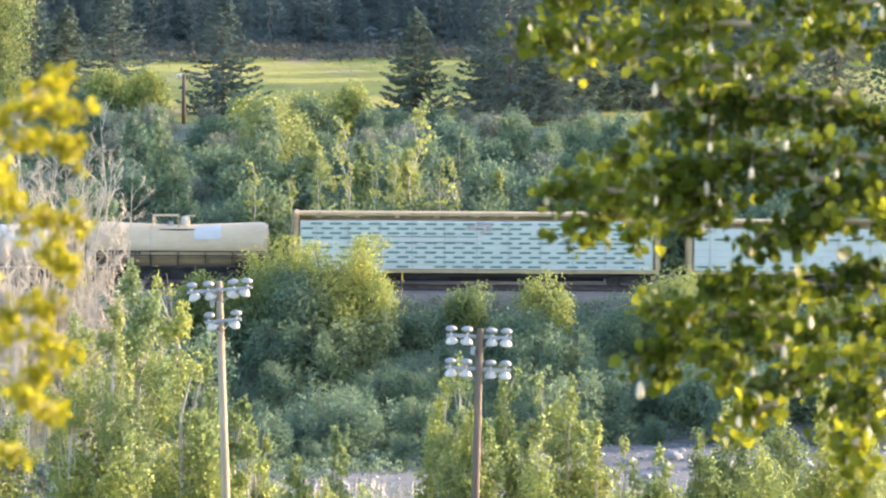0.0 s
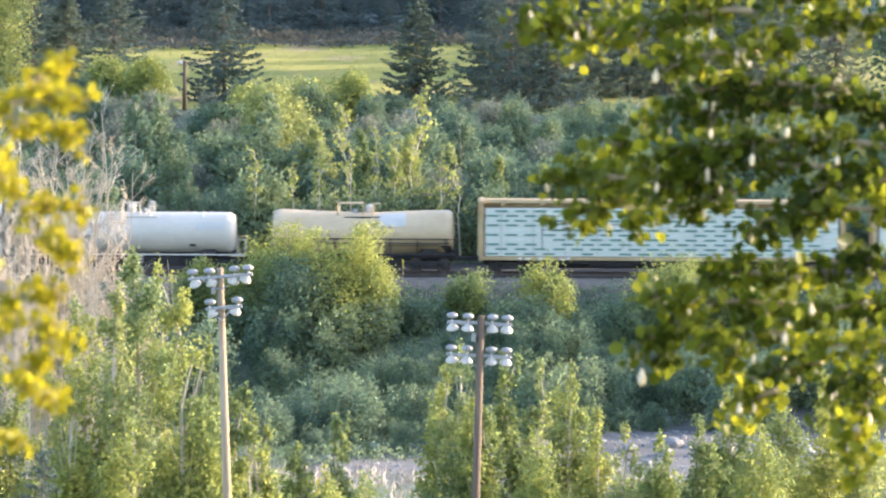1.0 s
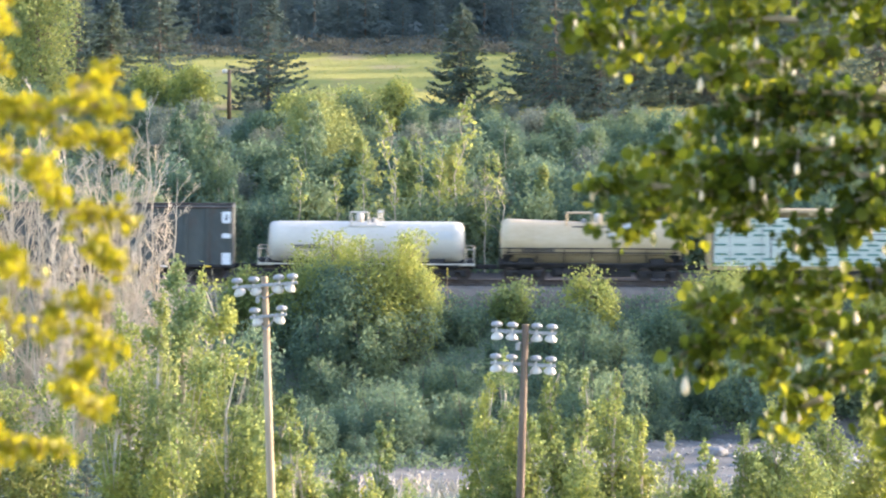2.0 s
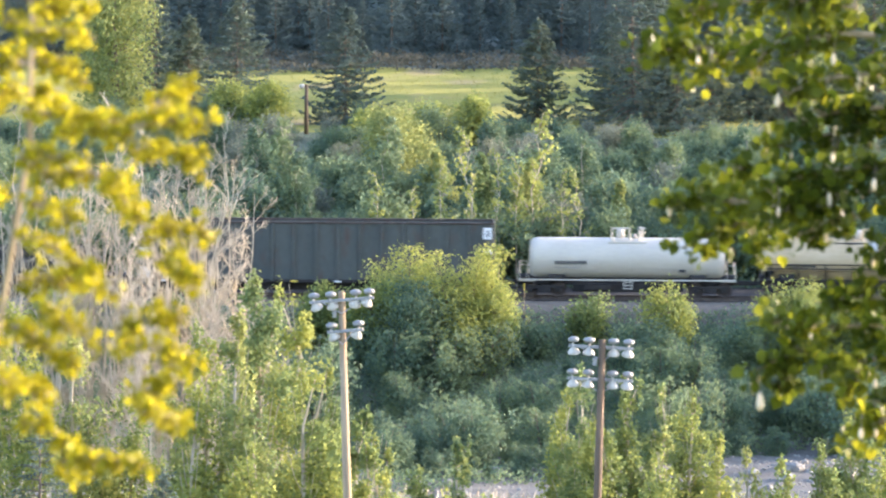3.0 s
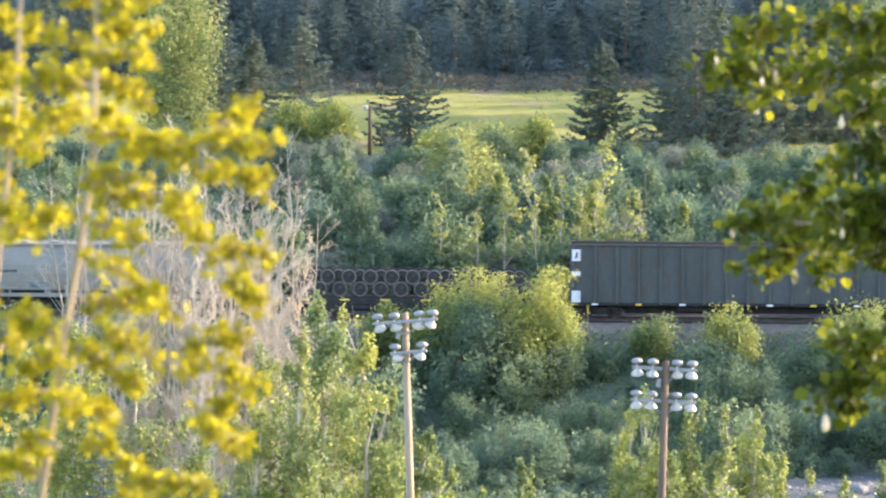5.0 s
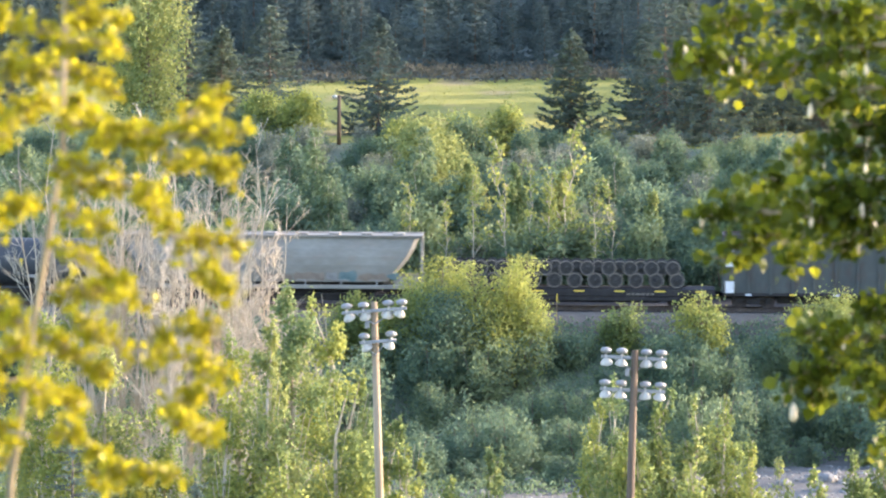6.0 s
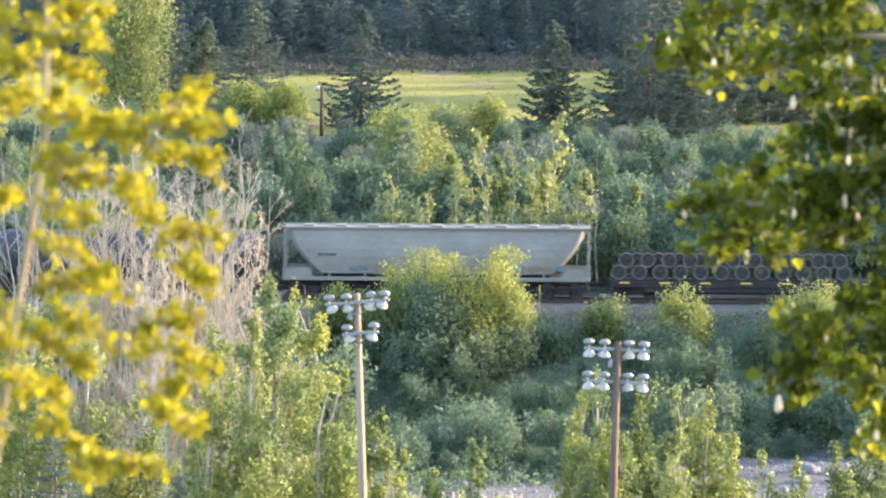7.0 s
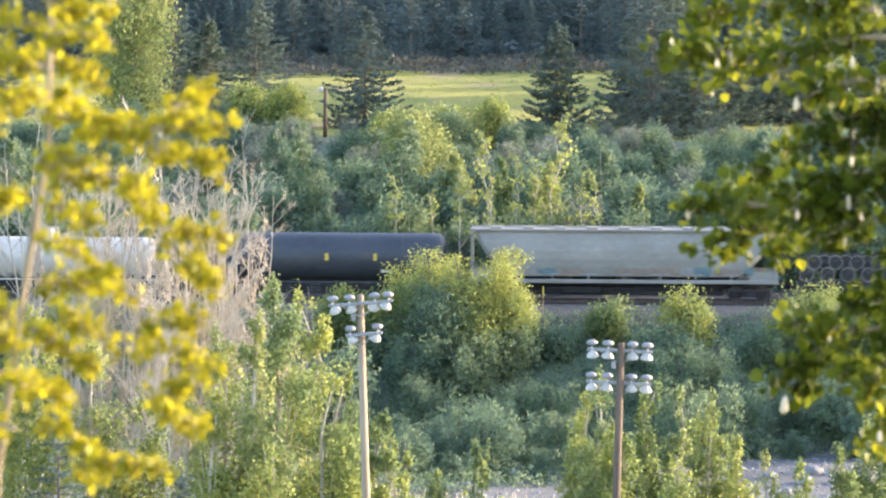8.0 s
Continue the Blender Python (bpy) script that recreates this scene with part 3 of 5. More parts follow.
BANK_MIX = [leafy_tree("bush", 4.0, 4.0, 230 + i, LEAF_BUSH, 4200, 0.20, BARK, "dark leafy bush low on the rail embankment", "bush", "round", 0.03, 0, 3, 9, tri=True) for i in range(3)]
rng = random.Random(31)
for y, s in ((379, 0.62), (375.5, 0.9), (372, 1.05), (368, 1.05), (363.5, 0.9), (359.5, 0.75), (356.5, 0.62)):
    x = -42.0 + rng.uniform(0, 2)
    while x < (30 if y > 362 else 9 if y > 358 else 1):
        tagged(plant(BANK_MIX[rng.randrange(3)], x, y + rng.uniform(-1, 1) + (0.16 * max(-12.0, min(20.0, x)) if y < 371 else 0), s * rng.choice((0.6, 0.8, 1.0, 1.15, 1.45)), rng.uniform(0, 360)), group="bushes on the embankment")
        x += rng.uniform(1.8, 3.2)

# poplars on the river flat: x, y, height, width
FLAT = [(-12.53, 262, 18.3, 4.6), (-14.75, 264, 16.0, 4.4), (-10.49, 258, 15.2, 4.0), (-8.39, 261, 12.8, 2.6), (-16.28, 262, 13.5, 3.6), (-18.20, 266, 13.0, 4.2), (-11.70, 270, 17.0, 3.6),
        (-7.60, 266, 11.0, 2.6), (-13.38, 258, 17.2, 3.0), (-9.75, 263, 14.6, 2.8), (-15.05, 257, 14.2, 3.2), (-7.86, 259, 11.8, 2.2), (-20.50, 265, 15.5, 4.6), (-22.85, 262, 17.0, 4.8), (-25.82, 266, 16.0, 4.6), (-12.65, 255, 12.5, 4.0),
        ] + [
        (0.71, 285, 12.1, 3.6), (0.15, 287, 10.6, 2.8), (1.37, 283, 10.0, 2.6), (3.15, 288, 11.3, 2.6), (4.65, 290, 10.6, 2.4), (6.08, 289, 10.7, 2.8), (2.18, 283, 9.2, 2.4), (7.07, 286, 9.0, 2.4),
        (-4.50, 282, 9.0, 1.6), (-4.78, 275, 7.6, 2.6), (-6.37, 280, 7.7, 3.0), (4.41, 280, 8.8, 3.4), (8.29, 284, 8.3, 2.8),
        (13.17, 285, 9.8, 2.8), (15.63, 288, 10.0, 3.0), (17.57, 286, 10.6, 3.2), (19.23, 284, 10.2, 3.0), (14.19, 280, 8.9, 3.4), (11.81, 283, 8.8, 2.6), (9.93, 280, 8.0, 3.0)]
for i, (x, y, h, w) in enumerate(FLAT):
    w *= 1.12
    t = leafy_tree("poplar", h, w, 300 + i, LEAF_SUNNY if i % 4 else LEAF_FRESH, int((165 if x < -6 else 150) * h * w ** 0.8 + 1000), 0.18, BARK_PALE, "young poplar in fresh yellow-green leaf on the river flat", "tree", "column", 0.3 if h < 14 else 0.34, 0.32, 1, 30)
    tagged(t, group="poplars on the river flat")
    plant(t, x, y)
BARE = [bare_tree("bare_tree", 19.0, 4.0, 350 + i, "leafless tree with pale upright twigs on the river flat") for i in range(3)]
for i, (x, y, s) in enumerate([(-17.03, 300, 1.04), (-16.33, 301, 0.98), (-18.08, 304, 1.0), (-18.63, 302, 1.0), (-19.99, 300, 1.02), (-21.82, 303, 1.0), (-22.75, 301, 1.02), (-15.74, 296, 0.72), (-14.73, 298, 0.66), (-13.72, 297, 0.64), (-17.39, 297, 0.8), (-23.75, 300, 1.0), (-26.34, 302, 1.02), (-19.19, 296, 0.85)]):
    tagged(plant(BARE[i % 3], x, y, s, 71 * i), group="bare trees")

# spruces among the poplars on the flat: x, y, height, width
for i, (x, y, h, w) in enumerate([(-20.8, 251, 13.8, 7.0), (-15.8, 250, 11.3, 6.0), (-26.6, 252, 14.6, 7.0)]):
    t = spruce("spruce", h, w, 380 + i, NEEDLE, "olive green spruce with layered boughs on the river flat", 9000, 0.2)
    tagged(t, group="spruces on the river flat")
    plant(t, x, y, 1.0, 53 * i)

# cottonwood beyond the meadow's left edge, and small yellow-green trees in the thicket
t = leafy_tree("cottonwood", 14.0, 8.5, 400, LEAF_FRESH, 17000, 0.23, BARK, "tall cottonwood in fresh leaf beside the meadow", "tree", "round", 0.1, 0.1, 2, 34)
plant(t, -32.86, 468)
for i, (px, y, h, w) in enumerate([(3.58, 404, 6.2, 1.8), (-5.24, 406, 7.6, 2.4), (-2.15, 407, 7.2, 2.8), (9.28, 405, 7.2, 3.0), (-11.98, 440, 5.2, 6.0), (-8.26, 412, 7.0, 3.4), (-21.32, 456, 3.9, 4.4), (-23.95, 458, 3.6, 4.6), (-9.67, 452, 3.3, 4.6), (-6.46, 454, 3.4, 4.0), (-13.6, 447, 3.8, 4.2)]):
    # small trees high on the slope take the sunlit leaf colour
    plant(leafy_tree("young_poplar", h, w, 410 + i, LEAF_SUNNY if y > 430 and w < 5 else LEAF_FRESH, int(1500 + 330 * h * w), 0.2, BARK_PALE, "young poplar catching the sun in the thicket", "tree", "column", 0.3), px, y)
# unseen trees added off to the right to shade the embankment and thicket
SHADE = [leafy_tree("cottonwood", 17.0, 9.0, 430 + i, LEAF_FRESH, 2600, 0.95, BARK, "unseen cottonwood added to cast shade", "tree", "round", 0.12) for i in range(2)]
for i in range(20):
    x = 62.0 + 5.5 * (i // 2)
    plant(SHADE[i % 2], x, 376 + 0.36 * (x - 5) + (9 if i % 2 else -5) + 4 * math.sin(i * 2.1), 0.74 + 0.08 * math.sin(i * 1.7), 50 * i)
for i in range(18):
    x = 39.0 + 4.5 * (i // 2)
    plant(SHADE[i % 2], x, 412 + 0.36 * (x + 5) + (6 if i % 2 else -11) + 4 * math.sin(i * 2.3), 0.84 + 0.1 * math.sin(i * 1.9), 50 * i)


def undergrowth(name, x0, x1, y0, y1, n, size, mat, label, seed, slant=0.0):
    """Low leafy cover over a slope, joined."""
    rng = np.random.default_rng(seed)
    x = rng.uniform(x0, x1, n)
    edge = y0 + slant * x.clip(-12, 20)
    y = edge + (y1 - edge) * rng.uniform(0, 1, n)
    lump = np.array([0.75 + 0.9 * noise.noise((a * 0.5, b * 0.5, seed)) for a, b in zip(x, y)]).clip(0.05, 2)
    z = np.array([land(a, b) for a, b in zip(x, y)]) + lump * rng.uniform(0.0, 1.0, n)
    ob = leaf_mesh(name, np.stack([x, y, z], 1), size, rng, mat, fine=True)
    tagged(ob, label, "undergrowth", kind="stuff")


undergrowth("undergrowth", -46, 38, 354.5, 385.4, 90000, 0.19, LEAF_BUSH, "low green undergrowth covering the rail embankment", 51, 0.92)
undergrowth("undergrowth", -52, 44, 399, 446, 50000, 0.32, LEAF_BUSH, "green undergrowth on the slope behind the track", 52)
undergrowth("dry_shrubs", -62, 52, 529, 537, 16000, 0.3, LEAF_BROWN, "brown leafless shrubs along the far edge of the meadow", 53)
# broad, mostly hidden trees added beside the meadow to cast shadows across it
for i, (x, y, h, w) in enumerate([(17.0, 500, 11.5, 11.0), (24.0, 507, 13.0, 12.0), (36.0, 466, 12.0, 9.0), (44.0, 530, 15.0, 9.0)]):
    plant(leafy_tree("cottonwood", h, w, 440 + i, LEAF_BUSH, 9000, 0.42, BARK, "broad cottonwood added to shadow the meadow", "tree", "round", 0.1), x, y)
# low growth at the river's near edge
LOW = [leafy_tree("bush", 4.4, 3.4, 460 + i, LEAF_FRESH if i < 2 else LEAF_GREY, 3000, 0.2, BARK_PALE, "low leafy bush near the gravel bar", "bush", "round", 0.05, 0.1, 3) for i in range(4)]
rng = random.Random(77)
for i, x in enumerate([-8.30, -7.09, -5.94, -5.35, -3.93, -0.24, 8.22, 9.17, 10.37, 11.66, 12.92, 14.37, 15.47, 17.04, 17.89, 19.56, 20.72, 21.65]):
    tagged(plant(LOW[rng.randrange(4)], x, 300 + rng.uniform(-4, 4), rng.uniform(0.72, 1.12) * (1.15 if x > 12 else 0.95), rng.uniform(0, 360)), group="bushes near the gravel bar")
t = leafy_tree("bush", 4.6, 2.6, 480, LEAF_GOLD, 3000, 0.18, BARK_PALE, "golden-leaved bush near the gravel bar", "bush", "round", 0.05, 0.1, 3)
plant(t, -5.37, 294)


# ---- floodlight poles on the playing field ----
def floodlight(parent, x, y, z, tilt, turn):
    """One lamp: a grey gear cap above the arm, a neck, and a white bowl that hangs below and looks outwards."""
    bm = bmesh.new()
    lathe_z(bm, [(0.11, 0.08), (0.13, 0.165), (0.18, 0.205), (0.24, 0.21), (0.29, 0.18), (0.325, 0.10), (0.335, 0.03)], 14)
    cap = smooth(part("gear_cap", bm, LAMP_CAP, parent, "grey metal cap"))
    cap.matrix_basis = pose(x, y, z)
    bm = bmesh.new()
    lathe_z(bm, [(0.10, 0.04), (-0.02, 0.06), (-0.08, 0.09), (-0.16, 0.16), (-0.25, 0.225), (-0.30, 0.235), (-0.31, 0.225), (-0.26, 0.20), (-0.25, 0.02)], 16)
    bowl = smooth(part("lamp_bowl", bm, LAMP_BOWL, parent, "white lamp bowl"))
    bowl.matrix_basis = pose(x, y, z, tilt, 0, turn)
    bm = bmesh.new()
    lathe_z(bm, [(-0.262, 0.205), (-0.285, 0.18), (-0.30, 0.10), (-0.305, 0.01)], 14)
    smooth(part("lens", bm, LENS, bowl, "grey glass lens"))
    bm = bmesh.new()
    tube(bm, [(0, 0, -0.02), (0, 0, 0.14)], 0.035, 8)
    part("neck", bm, STEEL, parent).matrix_basis = pose(x, y, z)


def light_pole(x, y, top, lean, wood, arms, label, turn, side=-0.19, tilt_arm=0.0):
    base = land(x, y)
    x -= (top - base) * math.sin(radians(lean))
    root = empty("floodlight_pole", label, "floodlight pole", "floodlight poles", (x, y, base))
    h = top - base
    root.rotation_euler = (0, radians(lean), radians(turn))
    bm = bmesh.new()
    tube(bm, [(0, 0, -0.3), (0, 0, h * 0.5), (0, 0, h)], [0.21, 0.17, 0.125], 14)
    smooth(part("pole", bm, wood, root, "weathered wooden pole"))
    for dz, lamps in arms:
        z = h - dz
        bm = bmesh.new()
        x0, x1 = min(l[0] for l in lamps) - 0.18, max(l[0] for l in lamps) + 0.18
        box(bm, x0, x1, side - 0.05, side + 0.05, -0.06, 0.06, 0.01)
        part("crossarm", bm, STEEL, root, "pale steel crossarm").matrix_basis = pose(0, 0, z, 0, -tilt_arm, 0)
        bm = bmesh.new()
        for s in (-1, 1):
            tube(bm, [(s * 0.75 if abs(x0) > 0.7 else s * 0.4, side, z - 0.05), (0, side * 0.8, z - 0.5)], 0.025, 6)
        part("brace", bm, STEEL, root)
        for lx, tilt, turn_l in lamps:
            floodlight(root, lx, side, z + 0.02 + lx * math.tan(radians(tilt_arm)), tilt, turn_l)
    bm = bmesh.new()
    box(bm, -0.34, -0.18, -0.2, -0.06, h - 0.95, h - 0.68, 0.02)
    part("junction_box", bm, LAMP_CAP, root, "small grey box")
    return root


FOUR = [(-1.07, 18, -20), (-0.48, 14, 12), (0.42, 14, -10), (0.98, 20, 16)]
light_pole(1.50, 233, 19.48, 1.4, WOOD_DARK, [(0.30, FOUR), (1.50, FOUR)], "tall dark wooden pole with two rows of floodlights", 0, 0.19, -1.2)
light_pole(-8.16, 233, 21.20, -1.9, WOOD_POLE, [(0.30, [(-1.0, 30, -35), (-0.38, 32, -25), (0.55, 32, 25), (1.05, 38, 45)]), (1.45, [(-0.38, 32, -40), (0.62, 38, 40)])],
           "tall sunlit wooden pole with two rows of floodlights", -4, -0.19, 3.4)


# ---- utility pole with a small lamp in the meadow ----
def meadow_pole():
    x, y = -18.62, 458
    root = empty("utility_pole", "short wooden pole with a small white lamp by the meadow", "utility pole", "", (x, y, land(x, y)))
    h = 16.14 - land(x, y)
    bm = bmesh.new()
    tube(bm, [(0, 0, -0.2), (0, 0, h)], [0.16, 0.12], 10)
    smooth(part("pole", bm, WOOD_DARK, root))
    bm = bmesh.new()
    tube(bm, [(0, 0, h - 0.25), (-0.25, -0.05, h - 0.12)], 0.03, 6)
    part("bracket", bm, STEEL, root)
    bm = bmesh.new()
    lathe_z(bm, [(0.16, 0.05), (0.12, 0.16), (0.0, 0.2), (-0.12, 0.16), (-0.16, 0.05)], 12, (-0.32, -0.05, h - 0.12))
    smooth(part("lamp", bm, LAMP_BOWL, root, "white lamp"))


meadow_pole()


def trackside_stake():
    x, y = -2.31, 385
    root = empty("trackside_stake", "thin orange-tipped stake beside the track", "stake", "", (x, y, land(x, y)))
    bm = bmesh.new()
    tube(bm, [(0, 0, -0.1), (0, 0, 1.5)], 0.03, 6)
    part("stake", bm, WOOD_POLE, root)
    bm = bmesh.new()
    box(bm, -0.04, 0.04, -0.015, 0.015, 1.5, 1.95)
    part("tip", bm, MARK_YELLOW, root, "orange tip")


trackside_stake()


# ---- the near trees that frame the view ----
def near_tree(name, label, trunk, boughs, leaf, leaf_size, per, seed, catkins=0, tuft=0.10, twig_r=0.006, tufts=14, trunk_r=0.16, bark=BARK):
    """boughs: (x0, z0, x1, z1, y, spread): each bough runs from the first point to the second and carries tufts of leaves on side twigs."""
    rng = np.random.default_rng(seed)
    root = empty(name, label, "tree", "", trunk[0])
    o = np.array(trunk[0])
    bm = bmesh.new()
    tube(bm, [tuple(np.array(p) - o) for p in trunk], [trunk_r * (1 - 0.6 * i / (len(trunk) - 1)) for i in range(len(trunk))], 10)
    smooth(part("trunk", bm, bark, root))
    leaves, fluff = [], []
    for x0, z0, x1, z1, y, spread in boughs:
        bm = bmesh.new()
        a, b = np.array([x0, y, z0]) - o, np.array([x1, y + rng.uniform(-0.4, 0.4), z1]) - o
        length = np.linalg.norm(b - a)
        sag = np.array([0, 0, 0.06 * length])
        line = lambda f: a + (b - a) * f + sag * math.sin(math.pi * f)
        tube(bm, [tuple(line(f)) for f in (0, 0.25, 0.5, 0.75, 1.0)], [twig_r * q for q in (2.4, 2.0, 1.6, 1.2, 0.7)], 6)
        for k in range(int(tufts * length) + 3):
            f = rng.uniform(0.0, 1.02)
            p = line(f)
            d = rng.normal(size=3) * spread * 0.5
            q = p + d * np.array([1, 1.2, 1]) + np.array([0, 0, -0.15 * spread])
            tube(bm, [tuple(p), tuple((p + q) / 2 + rng.normal(size=3) * 0.02), tuple(q)], [twig_r * 0.7, twig_r * 0.5, twig_r * 0.3], 4)
            m = rng.integers(int(per * 0.6), int(per * 1.4) + 1)
            t = rng.uniform(0.3, 1.05, m)
            leaves.append(p + (q - p) * t[:, None] + rng.normal(size=(m, 3)) * tuft * np.array([1, 1, 0.9]))
            if catkins and rng.uniform() < catkins:
                fluff.append(q + np.array([rng.normal() * 0.03, rng.normal() * 0.03, -0.05]))
        part("bough", bm, bark, root)
    leaves = np.concatenate(leaves)
    rng.shuffle(leaves)
    # three hundred single leaves, and the rest joined
    shapes = []
    for k in range(3):
        me = bpy.data.meshes.new("leaf")
        L = leaf_size * (0.8, 1.0, 1.2)[k]
        W, c = L * (0.40, 0.44, 0.38)[k], L * 0.07
        me.from_pydata([(0, 0, 0), (W, 0.28 * L, c), (0.86 * W, 0.62 * L, c), (0, L, -c), (-0.86 * W, 0.62 * L, c), (-W, 0.28 * L, c)], [], [(0, 1, 2, 3), (0, 3, 4, 5)])
        me.materials.append(leaf)
        shapes.append(me)
    for k, c in enumerate(leaves[:300]):
        ob = new("leaf", shapes[k % 3])
        ob.parent = root
        ob.matrix_basis = pose(*c, rng.uniform(-130, -20), rng.uniform(-40, 40), rng.uniform(0, 360))
    rest = leaf_mesh("leaves", leaves[300:], leaf_size, rng, leaf, root, "", 0.35, 0.85)
    rest["kind"] = "stuff"
    for c in fluff:
        bm = bmesh.new()
        r = rng.uniform(0.009, 0.018)
        L = r * rng.uniform(2.0, 3.4)
        lathe_z(bm, [(-L, r * 0.3), (-L * 0.6, r * 0.85), (0, r), (L * 0.6, r * 0.8), (L, r * 0.25)], 7, tuple(c))
        smooth(part("seed_pod", bm, CATKIN, root, "pale fluffy seed pod"))
    return root


BOUGHS_RIGHT = [
    (0.91, 40.12, 0.43, 40.10, 37.0, 0.05),
    (1.13, 40.13, 0.76, 39.92, 37.6, 0.08),
    (1.67, 40.42, 0.64, 40.37, 36.2, 0.06),
    (1.40, 40.23, 1.13, 40.03, 37.5, 0.10),
    (1.82, 40.21, 1.32, 40.15, 37.2, 0.11),
    (1.81, 40.03, 1.29, 39.90, 36.3, 0.09),
    (2.89, 39.54, 1.24, 39.51, 37.8, 0.11),
    (2.81, 39.42, 1.19, 39.38, 36.7, 0.12),
    (2.55, 39.29, 1.20, 39.25, 36.7, 0.10),
    (1.10, 39.39, 0.95, 39.35, 37.8, 0.03),
    (1.06, 39.28, 0.61, 39.26, 36.3, 0.03),
    (1.12, 39.12, 0.73, 38.98, 37.1, 0.06),
    (1.40, 39.19, 1.16, 38.90, 37.5, 0.07),
    (2.77, 39.09, 1.83, 39.03, 36.2, 0.09),
    (2.14, 38.92, 1.84, 38.87, 37.6, 0.04),
] + [
    (2.84, 40.19, 1.88, 40.04, 37.0, 0.09),
    (2.79, 40.35, 2.23, 40.34, 36.4, 0.07),
    (2.42, 39.71, 1.34, 39.66, 37.8, 0.07),
    (2.80, 39.26, 2.02, 39.16, 36.6, 0.09),
    (1.70, 39.18, 1.37, 39.05, 36.8, 0.06),
    (2.25, 40.27, 1.88, 40.25, 37.7, 0.07),
    (1.45, 38.58, 1.19, 38.57, 36.3, 0.07),
    (1.45, 38.34, 1.12, 38.20, 37.3, 0.07),
    (1.36, 38.19, 1.28, 38.06, 37.4, 0.03),
    (2.06, 38.72, 1.48, 38.70, 36.2, 0.06),
    (2.14, 38.42, 1.52, 38.44, 37.7, 0.08),
    (2.04, 38.32, 1.54, 38.27, 36.9, 0.09),
    (1.72, 38.29, 1.62, 38.12, 36.5, 0.04),
    (2.29, 38.08, 1.85, 37.94, 37.8, 0.10),
    (1.95, 38.05, 1.69, 37.84, 36.5, 0.06),
] + [
    (2.83, 38.74, 2.14, 38.71, 36.9, 0.09),
    (2.89, 38.44, 2.21, 38.40, 37.7, 0.10),
    (2.78, 38.34, 2.23, 38.31, 36.2, 0.09),
    (2.60, 38.02, 2.33, 37.91, 37.4, 0.07),
    (2.52, 37.88, 2.39, 37.73, 37.3, 0.05),
    (2.40, 37.85, 2.41, 37.55, 36.3, 0.03),
    (2.89, 37.99, 2.62, 37.95, 37.7, 0.07),
]
POPLAR = near_tree("poplar", "green poplar with sunlit leaves and pale fluffy seed pods",
          [(3.70, 37, 25.0), (3.66, 37.1, 33.0), (3.53, 37, 38.0), (3.47, 37, 42.5)], BOUGHS_RIGHT, LEAF_NEAR, 0.080, 10, 61, 0.09, 0.06, 0.009, 20, 0.16, BARK_YOUNG)


def hanging_pod(x, z, r, y=36.4):
    """A large pale seed pod that hangs from a twig of the poplar."""
    bm = bmesh.new()
    L = r * 2.1
    lathe_z(bm, [(-L, r * 0.3), (-L * 0.6, r * 0.9), (-L * 0.1, r), (L * 0.5, r * 0.75), (L, r * 0.25)], 9)
    for v in bm.verts:
        v.co *= 1 + 0.25 * noise.noise(v.co * 60 + Vector((x, 0, z)))
    pod = smooth(part("seed_pod", bm, CATKIN, POPLAR, "large pale fluffy seed pod"))
    pod.location = Vector((x, y, z)) - POPLAR.location
    bm = bmesh.new()
    tube(bm, [(0, 0, L * 0.9), (0.01, 0.01, L + 0.08)], 0.003, 5)
    part("stalk", bm, BARK, pod)
    return pod


